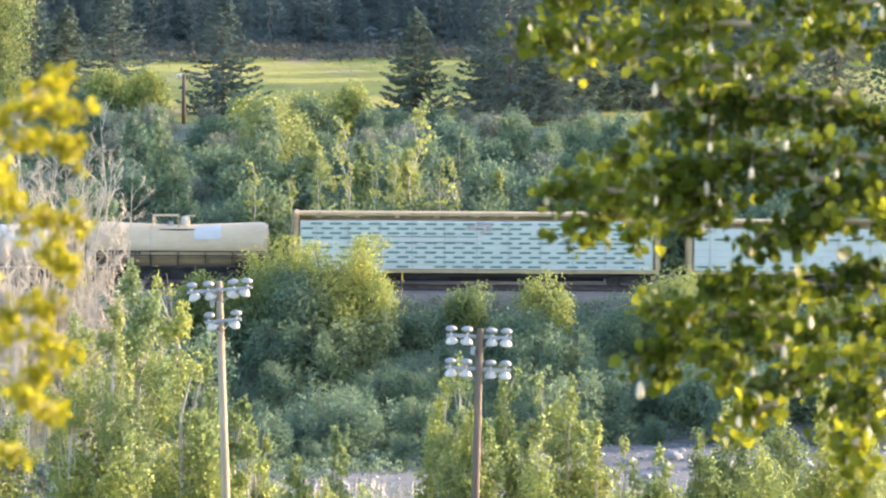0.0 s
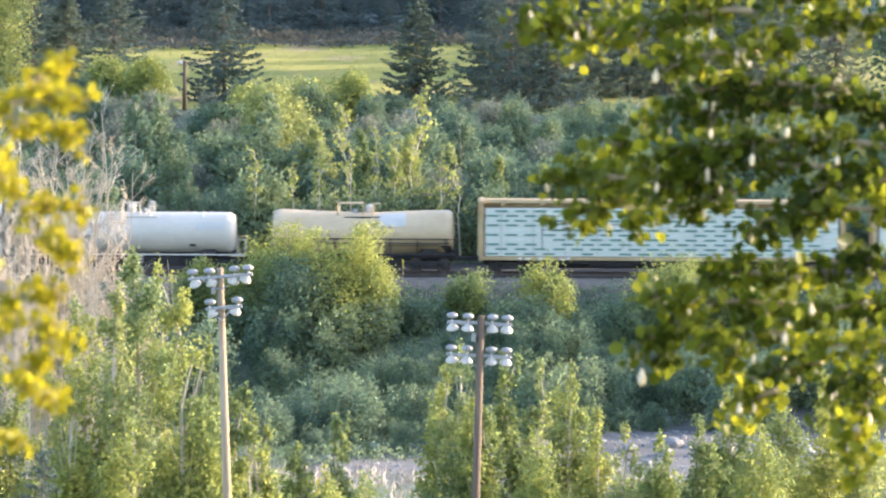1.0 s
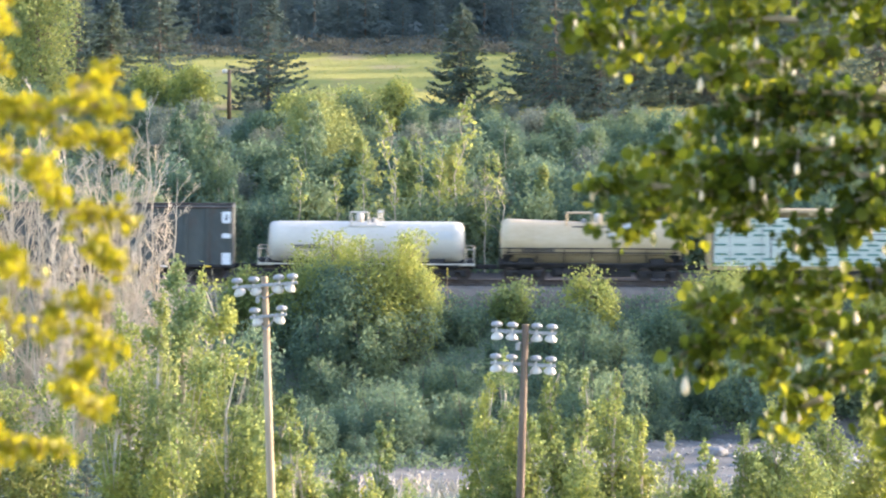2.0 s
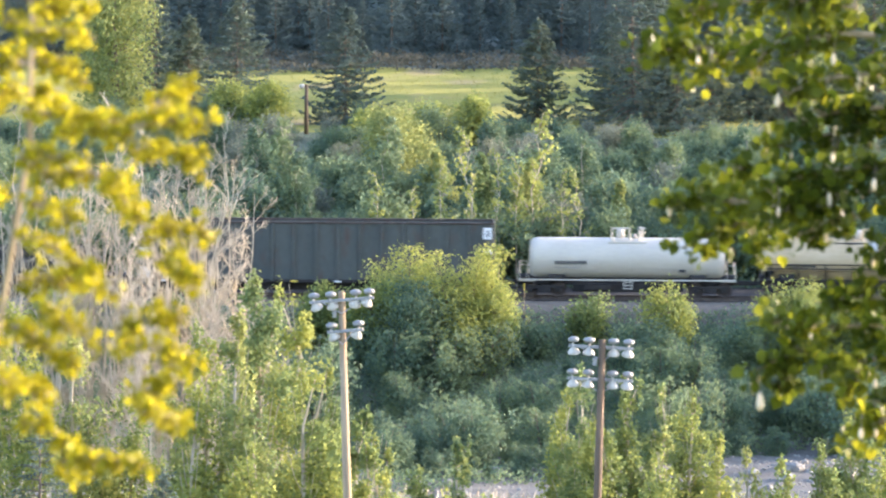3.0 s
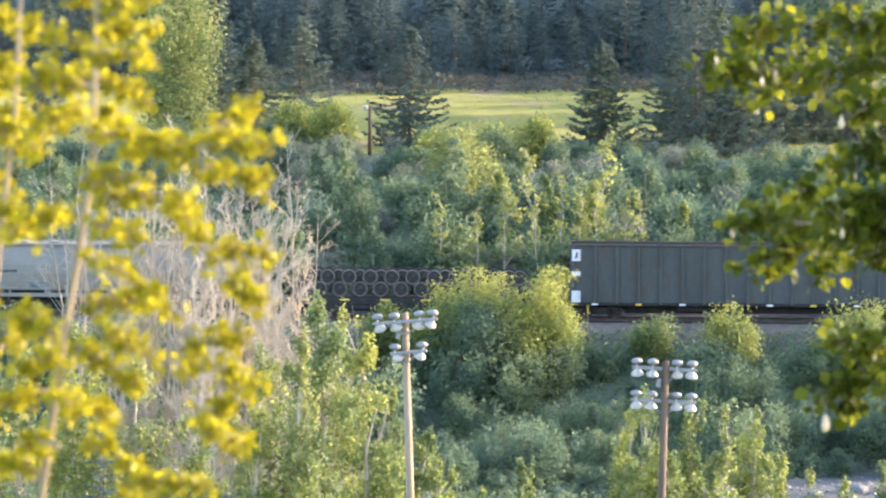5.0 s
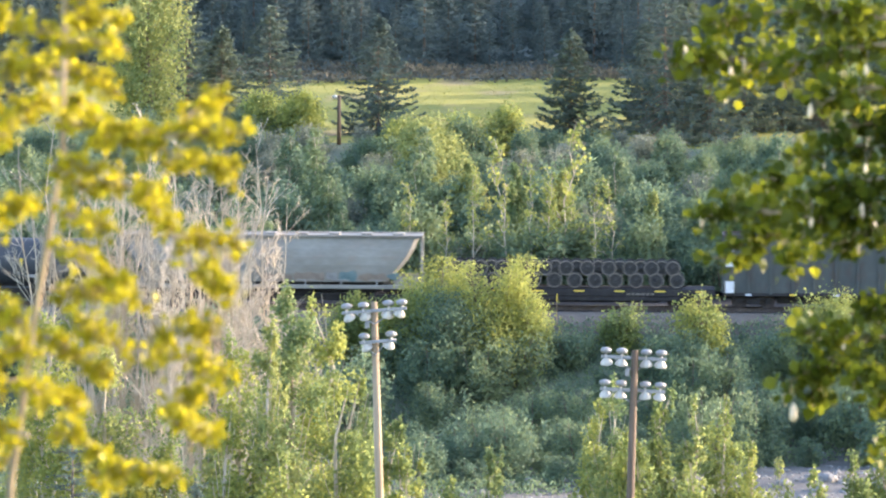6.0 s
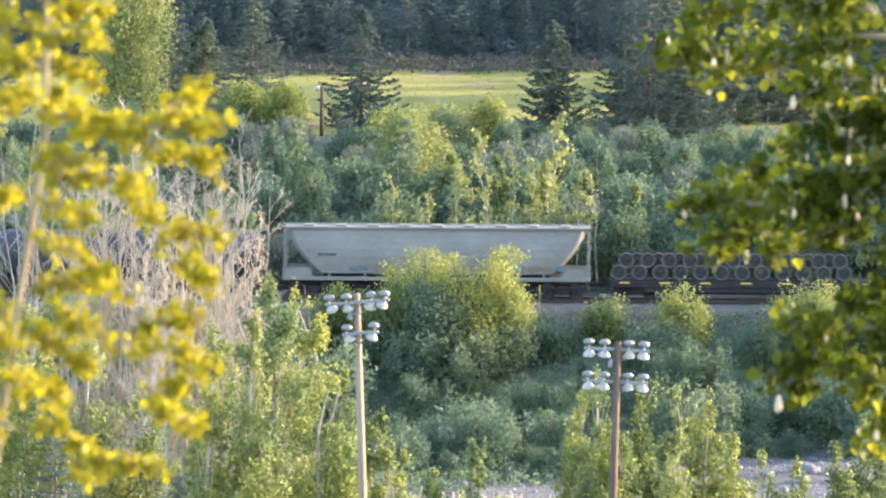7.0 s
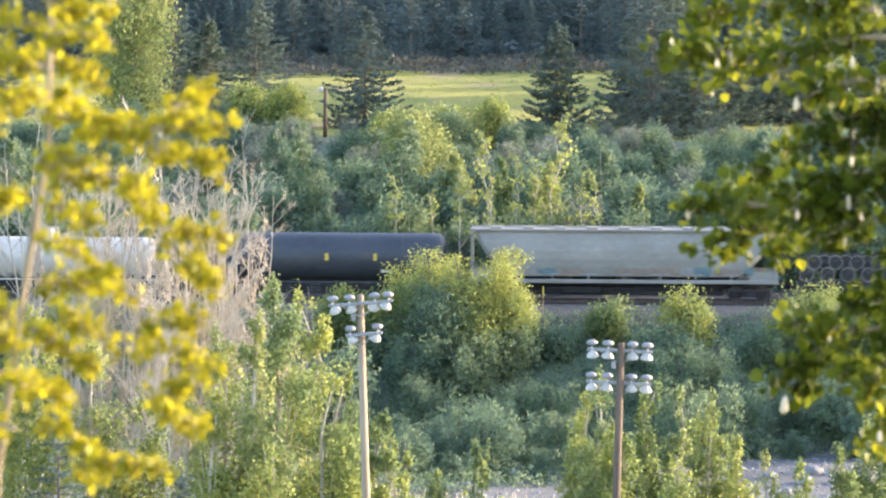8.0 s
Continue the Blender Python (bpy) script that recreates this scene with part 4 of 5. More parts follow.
PODS = [(1.55, 40.11, 0.017), (1.23, 39.87, 0.019), (1.79, 39.39, 0.018), (1.99, 39.55, 0.017), (1.55, 39.54, 0.014), (1.73, 37.95, 0.017),
        (1.99, 38.36, 0.019), (2.14, 38.53, 0.018), (1.81, 38.24, 0.014), (2.48, 37.89, 0.018), (1.24, 39.23, 0.014), (2.28, 39.39, 0.014), (0.77, 40.10, 0.013)]
for x, z, r in PODS:
    hanging_pod(x, z, r)
SWAY_POD = hanging_pod(1.16, 38.13, 0.025)
BOUGHS_YELLOW = [
    (-1.85, 41.07, -1.65, 41.13, 22.0, 0.05),
    (-1.89, 40.99, -1.69, 40.99, 22.4, 0.05),
    (-1.83, 40.96, -1.61, 40.94, 21.5, 0.05),
    (-1.90, 40.84, -1.69, 40.74, 22.3, 0.05),
    (-1.87, 40.73, -1.75, 40.63, 22.1, 0.05),
    (-1.84, 40.84, -2.06, 40.88, 21.6, 0.05),
    (-1.90, 40.93, -2.04, 40.95, 22.5, 0.05),
    (-1.87, 40.75, -2.02, 40.67, 21.8, 0.05),
    (-1.87, 40.67, -1.38, 40.55, 21.8, 0.05),
    (-1.78, 40.57, -1.54, 40.57, 22.5, 0.05),
    (-1.48, 40.63, -1.21, 40.64, 21.6, 0.05),
    (-1.45, 40.65, -1.32, 40.73, 22.1, 0.05),
    (-1.53, 40.50, -1.29, 40.46, 22.3, 0.05),
    (-1.85, 40.53, -1.68, 40.51, 21.5, 0.05),
    (-1.87, 40.42, -1.53, 40.36, 22.4, 0.05),
] + [
    (-1.59, 40.40, -1.43, 40.26, 22.0, 0.05),
    (-1.44, 40.29, -1.21, 40.24, 21.6, 0.05),
    (-1.42, 40.10, -1.30, 40.06, 22.5, 0.05),
    (-1.82, 40.36, -1.70, 40.30, 21.7, 0.05),
    (-1.88, 40.23, -1.63, 40.12, 21.9, 0.05),
    (-1.95, 40.03, -1.64, 39.97, 22.5, 0.05),
    (-1.78, 40.01, -1.63, 39.91, 21.5, 0.05),
    (-1.94, 39.89, -1.72, 39.77, 22.2, 0.05),
    (-1.56, 39.88, -1.32, 39.92, 22.2, 0.05),
    (-1.51, 39.90, -1.26, 39.84, 21.5, 0.05),
    (-1.51, 39.63, -1.35, 39.67, 22.4, 0.05),
    (-1.46, 39.62, -1.35, 39.54, 21.9, 0.05),
    (-1.93, 39.74, -1.78, 39.65, 21.7, 0.05),
    (-1.92, 39.52, -1.70, 39.39, 22.5, 0.05),
    (-1.95, 39.59, -2.07, 39.59, 21.7, 0.05),
] + [
    (-1.94, 39.87, -2.13, 39.85, 21.9, 0.05),
    (-2.00, 39.71, -2.26, 39.67, 22.4, 0.05),
    (-1.96, 40.01, -2.09, 40.03, 21.5, 0.05),
    (-2.06, 39.44, -2.22, 39.46, 22.2, 0.05),
    (-1.96, 40.37, -2.13, 40.33, 22.2, 0.05),
    (-1.71, 39.49, -1.42, 39.50, 21.5, 0.05),
    (-1.90, 41.11, -2.02, 41.11, 22.4, 0.05),
]
near_tree("yellow_leaved_tree", "young tree with bright yellow spring leaves on slim stems",
          [(-2.14, 22, 33.0), (-2.04, 22, 39.39), (-1.96, 22, 39.95), (-1.86, 22, 40.54), (-1.85, 22, 41.13), (-1.80, 22, 41.51)], BOUGHS_YELLOW, LEAF_YELLOW, 0.036, 9, 62, 0.0, 0.021, 0.004, 44, 0.016, BARK_YOUNG)
BOUGHS_YELLOW_B = [
    (-2.21, 40.86, -2.36, 40.84, 23.0, 0.05),
    (-2.25, 40.77, -2.47, 40.72, 23.3, 0.05),
    (-2.20, 40.64, -2.36, 40.54, 22.6, 0.05),
    (-2.26, 40.52, -2.15, 40.54, 23.2, 0.05),
    (-2.26, 40.40, -2.45, 40.40, 23.1, 0.05),
    (-2.23, 40.35, -2.14, 40.25, 22.6, 0.05),
    (-2.31, 40.24, -2.46, 40.24, 23.4, 0.05),
    (-2.30, 40.01, -2.42, 40.03, 22.8, 0.05),
    (-2.20, 41.01, -2.30, 41.04, 22.8, 0.05),
    (-2.26, 40.95, -2.19, 40.97, 23.4, 0.05),
    (-2.28, 39.80, -2.18, 39.89, 22.7, 0.05),
    (-2.24, 40.67, -2.39, 40.61, 23.1, 0.05),
    (-2.34, 39.52, -2.45, 39.47, 23.2, 0.05),
]
near_tree("yellow_leaved_tree", "young tree with bright yellow spring leaves on slim stems",
          [(-2.44, 23, 33.0), (-2.38, 23, 39.29), (-2.32, 23, 39.85), (-2.28, 23, 40.27), (-2.23, 23, 40.68), (-2.20, 23, 41.28)],
          BOUGHS_YELLOW_B, LEAF_YELLOW, 0.036, 9, 63, 0.0, 0.021, 0.004, 44, 0.016, BARK_YOUNG)


# ---- the freight train ----
SPEED = 11.39                     # metres a second, to the right
WHEEL_R = 0.457


def truck(car, x):
    t = new("truck")
    t.parent = car
    t.location = (x, 0, WHEEL_R)
    for s in (-1, 1):
        bm = bmesh.new()
        y = s * 1.0
        box(bm, -1.15, 1.15, y - 0.08, y + 0.08, 0.10, 0.28, 0.03)
        box(bm, -0.42, 0.42, y - 0.10, y + 0.10, -0.16, 0.12, 0.03)
        box(bm, -1.05, -0.72, y - 0.1, y + 0.1, -0.12, 0.14, 0.03)
        box(bm, 0.72, 1.05, y - 0.1, y + 0.1, -0.12, 0.14, 0.03)
        part("side_frame", bm, UNDER, t)
    bm = bmesh.new()
    box(bm, -0.25, 0.25, -0.95, 0.95, -0.02, 0.3, 0.03)
    part("bolster", bm, UNDER, t)
    for wx in (-0.88, 0.88):
        bm = bmesh.new()
        wheelset(bm)
        w = part("wheelset", bm, RUST, t)
        w.location = (wx, 0, 0)
        WHEELS.append((w, wx))
    return t


WHEELS, CARS = [], []


def wheelset(bm, x=0.0, z=0.0):
    for s in (-1, 1):
        disc_y(bm, x, s * 0.70, s * 0.84, z, [(0, 0.49), (0.2, 0.49), (0.25, WHEEL_R), (1, WHEEL_R - 0.01), (1.0, 0.38), (0.7, 0.36), (0.7, 0.15), (1.0, 0.13)], 22)
    tube(bm, [(x, -1.05, z), (x, 1.05, z)], 0.08, 8)
    return bm


def car_root(name, x0, x1, label):
    """x0, x1: where the car's ends stand at the start. Local zero is at its middle, at the rail's top."""
    root = empty(name, label, "freight car", "cars of the train", ((x0 + x1) / 2, TRACK_Y, RAIL_Z))
    CARS.append((root, (x0 + x1) / 2))
    return root, (x1 - x0) / 2


def couplers(root, h):
    """Coupler bars at both ends, and the brake gear that fills the space below the sill."""
    bm = bmesh.new()
    box(bm, -h + 3.4, h - 3.4, -0.55, 0.75, 0.32, 0.8, 0.05)
    box(bm, -h * 0.4, -h * 0.15, -1.1, -0.5, 0.42, 0.85, 0.08)
    part("brake_gear", bm, UNDER, root)
    for s in (-1, 1):
        bm = bmesh.new()
        box(bm, s * h - 0.05, s * h + 0.7 * s, -0.12, 0.12, 0.72, 1.0, 0.03) if s > 0 else box(bm, -h - 0.7, -h + 0.05, -0.12, 0.12, 0.72, 1.0, 0.03)
        part("coupler", bm, UNDER, root)


def bars(root, x, y, z, w, h, n, material, parent_label):
    """A line of unreadable characters: a row of short bars."""
    rng = random.Random(int(abs(x * 100)))
    bm = bmesh.new()
    step = w / n
    for k in range(n):
        if rng.random() < 0.12:
            continue
        box(bm, x + k * step, x + (k + 0.68) * step, y - 0.006, y, z, z + h)
    return part("lettering", bm, material, root, parent_label)


def tank_car(x0, x1, paint, r, top, label, sag=0.0, plate=None, frame_paint=None, rails=False, dome=True, inset=0.75):
    root, h = car_root("tank_car", x0, x1, label)
    L = h - inset
    zc = top - r
    prof = []
    for f in (-1.0, -0.985, -0.95, -0.9, -0.88, -0.5, 0, 0.5, 0.88, 0.9, 0.95, 0.985, 1.0):
        a = abs(f)
        rr = r if a < 0.93 else r * (0.97 if a < 0.96 else 0.86 if a < 0.99 else 0.35)
        prof.append((f * L, rr))
    bm = bmesh.new()
    lathe_x(bm, prof, 40, zc)
    for v in bm.verts:
        v.co.z -= sag * (1 - abs(v.co.x) / L)
    body = smooth(part("tank", bm, paint, root))
    for f in (-0.62, -0.3, 0.02, 0.34, 0.66):
        bm = bmesh.new()
        lathe_x(bm, [(f * L - 0.03, r), (f * L - 0.03, r + 0.012), (f * L + 0.03, r + 0.012), (f * L + 0.03, r)], 40, zc - sag * (1 - abs(f)))
        smooth(part("weld_band", bm, paint, body))
    bm = bmesh.new()
    box(bm, -h + 0.1, h - 0.1, -0.5, 0.5, 0.75, zc - r + 0.25, 0.04)
    for s in (-1, 1):
        box(bm, s * L * 0.72 - 0.5, s * L * 0.72 + 0.5, -1.15, 1.15, 0.95, zc - r * 0.75, 0.05)
    part("underframe", bm, UNDER, root)
    # walkway along the sill and end platforms
    for s in (-1, 1):
        bm = bmesh.new()
        box(bm, -h + 0.15, h - 0.15, s * 1.38 - 0.09, s * 1.38 + 0.09, zc - r - 0.02, zc - r + 0.06, 0.01)
        part("side_sill", bm, frame_paint or paint, root)
    for s in (-1, 1):
        bm = bmesh.new()
        xa, xb = sorted((s * (h - 0.1), s * (L - 0.35)))
        box(bm, xa, xb, -1.42, 1.42, zc - r - 0.08, zc - r + 0.0, 0.01)
        part("end_platform", bm, frame_paint or paint, root)
        bm = bmesh.new()
        e = s * (h - 0.16)
        for y in (-1.35, 1.35):
            tube(bm, [(e, y, zc - r), (e, y, zc - r + 0.95)], 0.03, 6)
            tube(bm, [(e - s * 0.5, y, zc - r), (e - s * 0.5, y, zc - r + 0.95), (e, y, zc - r + 0.95)], 0.025, 6)
        tube(bm, [(e, -1.35, zc - r + 0.9), (e, 1.35, zc - r + 0.9)], 0.03, 6)
        part("end_railing", bm, frame_paint or paint, root)
    # dome fittings
    if dome:
        t = top - sag
        bm = bmesh.new()
        lathe_z(bm, [(-0.2, 0.26), (0.38, 0.26), (0.48, 0.22), (0.54, 0.08)], 14, (-0.42 if sag == 0 else 0.42, 0, t))
        smooth(part("dome", bm, LAMP_BOWL, root, "white valve dome"))
        bm = bmesh.new()
        if sag == 0:
            runs = ([(-0.95, -0.7, t - 0.2), (-0.95, -0.7, t + 0.62), (0.12, -0.7, t + 0.62), (0.12, -0.7, t - 0.1)], [(0.75, -0.7, t - 0.2), (0.75, -0.7, t + 0.62), (1.1, -0.7, t + 0.62)], [(0.95, 0.4, t - 0.2), (0.95, 0.4, t + 0.6), (0.7, 0.4, t + 0.6)])
        else:
            runs = ([(-1.55, -0.7, t - 0.2), (-1.55, -0.7, t + 0.62), (0.02, -0.7, t + 0.62), (0.02, -0.7, t - 0.1)], [(0.62, -0.5, t - 0.2), (0.62, -0.5, t + 0.6), (1.05, -0.5, t + 0.6)], [(-1.5, 0.5, t - 0.2), (-1.5, 0.5, t + 0.55), (0.0, 0.5, t + 0.55)])
        bm.free()
        for q in runs:
            bm = bmesh.new()
            tube(bm, q, 0.07, 6)
            part("top_railing", bm, paint, root)
        bm = bmesh.new()
        lathe_z(bm, [(-0.15, 0.16), (0.18, 0.16), (0.24, 0.08)], 10, (0.45 if sag == 0 else -0.5, -0.2, t))
        smooth(part("vent", bm, LAMP_CAP, root))
        bm = bmesh.new()
        box(bm, -1.2, 1.2, -0.85, 0.85, t - 0.32, t - 0.2, 0.02)
        part("top_platform", bm, frame_paint or paint, root)
    # side ladder
    bm = bmesh.new()
    for lx in (-0.2, 0.28):
        box(bm, lx - 0.03, lx + 0.03, -1.5, -1.44, zc - r - 0.55, zc - r + 0.1)
    for k in range(3):
        box(bm, -0.2, 0.28, -1.49, -1.45, zc - r - 0.52 + 0.2 * k, zc - r - 0.47 + 0.2 * k)
    part("ladder", bm, frame_paint or paint, root)
    if rails:
        for dz in (0.42, 0.16):
            bm = bmesh.new()
            box(bm, -L * 0.95, L * 0.95, -r - 0.10, -r - 0.05, zc - r * 0.62 + dz, zc - r * 0.62 + dz + 0.07, 0.01)
            part("side_handrail", bm, UNDER, root, "dark handrail")
        for k in range(7):
            bm = bmesh.new()
            x = L * (-0.9 + 0.3 * k)
            box(bm, x - 0.03, x + 0.03, -r - 0.05, -r + 0.3, zc - r * 0.95, zc - r * 0.62 + 0.45)
            part("handrail_post", bm, UNDER, root)
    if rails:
        # dark shell over the lower side of the tank
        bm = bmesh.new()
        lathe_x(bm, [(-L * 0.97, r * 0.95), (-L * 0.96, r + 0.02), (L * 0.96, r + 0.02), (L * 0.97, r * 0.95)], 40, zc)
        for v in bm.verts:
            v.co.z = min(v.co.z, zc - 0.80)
        part("lower_shell", bm, UNDER, root, "black lower shell")
    if plate:
        px, pz, w, hh, m, lab = plate
        bm = bmesh.new()
        nseg = 6
        a0 = math.asin(max(-0.99, min(0.99, (pz - zc) / r)))
        a1 = math.asin(max(-0.99, min(0.99, (pz + hh - zc) / r)))
        vs = []
        for k in range(nseg + 1):
            a = a0 + (a1 - a0) * k / nseg
            vs.append([bm.verts.new((x, -(r + 0.03) * math.cos(a), zc + (r + 0.03) * math.sin(a) - sag * (1 - abs(x) / L))) for x in (px, px + w)])
        for q, s in zip(vs, vs[1:]):
            bm.faces.new((q[0], q[1], s[1], s[0]))
        part("panel", bm, m, root, lab)
    for s in (-1, 1):
        truck(root, s * (h - 1.7))
    couplers(root, h)
    return root, L, zc


def lumber_car(x0, x1, label, wrap_rows, top, seed, print_rows=range(20)):
    """A centre-beam car: bulkheads at both ends, a top beam on posts, and stacked wrapped packs on each side."""
    root, h = car_root("centerbeam_flatcar", x0, x1, label)
    deck = 1.12
    for s in (-1, 1):
        bm = bmesh.new()
        xa, xb = sorted((s * h, s * (h - 0.28)))
        box(bm, xa, xb, -1.45, 1.45, deck - 0.3, top, 0.03)
        for y in (-1.2, -0.4, 0.4, 1.2):
            xc, xd = sorted((s * h, s * (h + 0.06)))
            box(bm, xc, xd, y - 0.08, y + 0.08, deck, top - 0.05)
        part("bulkhead", bm, CAR_YELLOW, root, "ochre end bulkhead")
    bm = bmesh.new()
    box(bm, -h + 0.28, h - 0.28, -0.75, 0.75, top - 0.2, top, 0.03)
    part("top_beam", bm, CAR_YELLOW, root, "ochre top beam")
    for k in range(9):
        bm = bmesh.new()
        x = -h + 0.28 + (2 * h - 0.56) * (k + 0.5) / 9
        box(bm, x - 0.2, x + 0.2, -0.11, 0.11, deck, top - 0.19, 0.02)
        for s in (-1, 1):
            box(bm, x - 0.14, x + 0.14, s * 0.42 - 0.3, s * 0.42 + 0.3, top - 0.34, top - 0.2, 0.02)
        part("center_post", bm, CAR_YELLOW, root)
    bm = bmesh.new()
    box(bm, -h, h, -1.45, 1.45, deck - 0.24, deck - 0.02, 0.02)
    part("deck", bm, CAR_YELLOW, root, "ochre deck sill")
    bm = bmesh.new()
    box(bm, -h + 0.3, h - 0.3, -0.4, 0.4, 0.55, deck - 0.25, 0.04)
    box(bm, -h * 0.72, h * 0.72, -1.2, 1.2, 0.62, deck - 0.25, 0.04)
    part("underframe", bm, UNDER, root)
    rng = random.Random(seed)
    rows = wrap_rows
    ht = (top - 0.5 - deck) / rows
    span = 2 * h - 0.75
    pack_of = {}
    for side in (-1, 1):
        for j in range(rows):
            x = -span / 2
            while x < span / 2 - 0.3:
                w = min(rng.choice((3.05, 3.66, 4.88, 6.1)), span / 2 - x)
                key = round(w, 2)
                if key not in pack_of:
                    bm = bmesh.new()
                    box(bm, 0.008, w - 0.008, -0.55, 0.55, 0.0, ht - 0.004, 0.014)
                    me = bpy.data.meshes.new("lumber_pack")
                    bm.to_mesh(me)
                    bm.free()
                    me.materials.append(WRAP)
                    pack_of[key] = me
                o = new("lumber_pack", pack_of[key])
                o.parent = root
                o.location = (x, side * (0.80 + rng.uniform(-0.02, 0.02)), deck + j * ht)
                o["label"] = "white wrapped lumber pack"
                x += w
        for k in range(11):
            if side > 0:
                break
            bm = bmesh.new()
            x = -span / 2 + span * (k + 0.5) / 11
            box(bm, x - 0.02, x + 0.02, -1.40, -1.385, deck, deck + rows * ht + 0.01)
            part("strap", bm, STEEL, root, "thin steel strap")
    # printed blocks at even steps along the near side, each row half a step off the last
    bm = bmesh.new()
    box(bm, 0, 0.74, -1.379, -1.374, -0.062, 0.062)
    pm = bpy.data.meshes.new("print")
    bm.to_mesh(pm)
    bm.free()
    pm.materials.append(WRAP_PRINT)
    for j in range(rows):
        for k in range(int(span / 1.17)):
            x = -span / 2 + 0.1 + (k + 0.5 * (j % 2)) * 1.17
            other = len(print_rows) > 5 and ((x < -h + 3.6 and j in (3, 5)) or (-h + 3.6 < x < -h + 11.2 and j == 6))
            if j not in print_rows or other or x + 0.74 > span / 2 or rng.random() < 0.04:
                continue
            p = new("print", pm)
            p.parent = root
            p.location = (x + rng.uniform(-0.04, 0.04), 0, deck + (j + 0.5) * ht)
            p["label"] = "green printed block"
    bm = bmesh.new()
    box(bm, -h + 0.28, h - 0.28, -0.05, 0.05, top - 1.0, top - 0.2)
    part("center_web", bm, CAR_YELLOW, root)
    if len(print_rows) > 5:
        # dark seams where the packs of another mill are stacked
        for xa, xb, za, zb in ((3.88, 3.94, 2.95, 1.42), (3.94, 11.4, 1.46, 1.42), (3.94, 11.0, 1.80, 1.76)):
            bm = bmesh.new()
            box(bm, -h + xa, -h + xb, -1.384, -1.376, top - za, top - zb)
            part("seam", bm, MARK_DARK, root, "dark seam between packs")
        for x, z, w, hh in ((-0.6, 3.55, 0.5, 0.3), (0.0, 3.75, 0.45, 0.35), (0.55, 3.5, 0.4, 0.42), (0.2, 3.3, 0.3, 0.2)):
            bm = bmesh.new()
            box(bm, x, x + w, -1.384, -1.378, z, min(z + hh, deck + rows * ht))
            part("torn_patch", bm, TORN, root, "torn brownish patch of wrap")
    for x, w, n in ((2.5, 0.8, 4), (3.7, 0.7, 4), (4.9, 0.75, 5)):
        bars(root, -h + x, -1.456, deck - 0.2, w, 0.15, n, MARK_WHITE, "white unreadable lettering")
    for s in (-1, 1):
        truck(root, s * (h - 1.9))
    couplers(root, h)
    return root


def gondola(x0, x1, top):
    root, h = car_root("gondola_car", x0, x1, "dark high-sided gondola car with white panels at its ends")
    for s in (-1, 1):
        bm = bmesh.new()
        box(bm, -h, h, s * 1.42 - 0.03, s * 1.42 + 0.03, 0.95, top - 0.1)
        part("side", bm, GONDOLA, root)
        bm = bmesh.new()
        box(bm, -h - 0.03, h + 0.03, s * 1.45 - 0.09, s * 1.45 + 0.09, top - 0.12, top, 0.02)
        part("top_chord", bm, RUST, root, "rusty top rail")
        bm = bmesh.new()
        box(bm, -h, h, s * 1.45 - 0.08, s * 1.45 + 0.08, 0.85, 1.05, 0.02)
        part("side_sill", bm, UNDER, root)
        for k in range(17):
            bm = bmesh.new()
            x = -h + 0.25 + (2 * h - 0.5) * k / 16
            box(bm, x - 0.09, x + 0.09, s * 1.52 - 0.07, s * 1.52 + 0.07, 0.95, top - 0.11, 0.02)
            part("side_post", bm, GONDOLA, root)
    for s in (-1, 1):
        bm = bmesh.new()
        xa, xb = sorted((s * h, s * (h - 0.08)))
        box(bm, xa, xb, -1.39, 1.39, 0.95, top - 0.02)
        part("end_wall", bm, GONDOLA, root)
    bm = bmesh.new()
    box(bm, -h + 0.1, h - 0.1, -1.38, 1.38, 0.9, 1.0)
    box(bm, -h + 0.2, h - 0.2, -0.4, 0.4, 0.6, 0.9, 0.03)
    part("floor", bm, UNDER, root)
    for e in (-1, 1):
        for z, hh, w, lab in ((top - 1.02, 0.72, 0.54, "white panel with a dark mark"), (top - 1.95, 0.3, 0.52, "white panel"), (1.05, 0.72, 0.54, "white panel")):
            bm = bmesh.new()
            xc = e * (h - 0.42)
            box(bm, xc - w / 2, xc + w / 2, -1.64, -1.62, z, z + hh, 0.004)
            p = part("end_panel", bm, MARK_WHITE, root, lab)
            if z > top - 1.5:
                bm = bmesh.new()
                box(bm, xc - 0.02, xc + 0.08, -1.648, -1.642, z + 0.2, z + 0.55)
                box(bm, xc - 0.08, xc - 0.01, -1.648, -1.642, z + 0.15, z + 0.3)
                part("mark", bm, MARK_DARK, p)
    for k in range(8):
        bm = bmesh.new()
        x = -h + 1.6 + (2 * h - 3.2) * k / 7
        box(bm, x - 0.2, x + 0.2, -1.62, -1.60, 0.88, 1.0)
        part("reflector", bm, MARK_YELLOW if k % 2 else MARK_WHITE, root, "small pale reflector")
    for s in (-1, 1):
        truck(root, s * (h - 1.9))
    couplers(root, h)


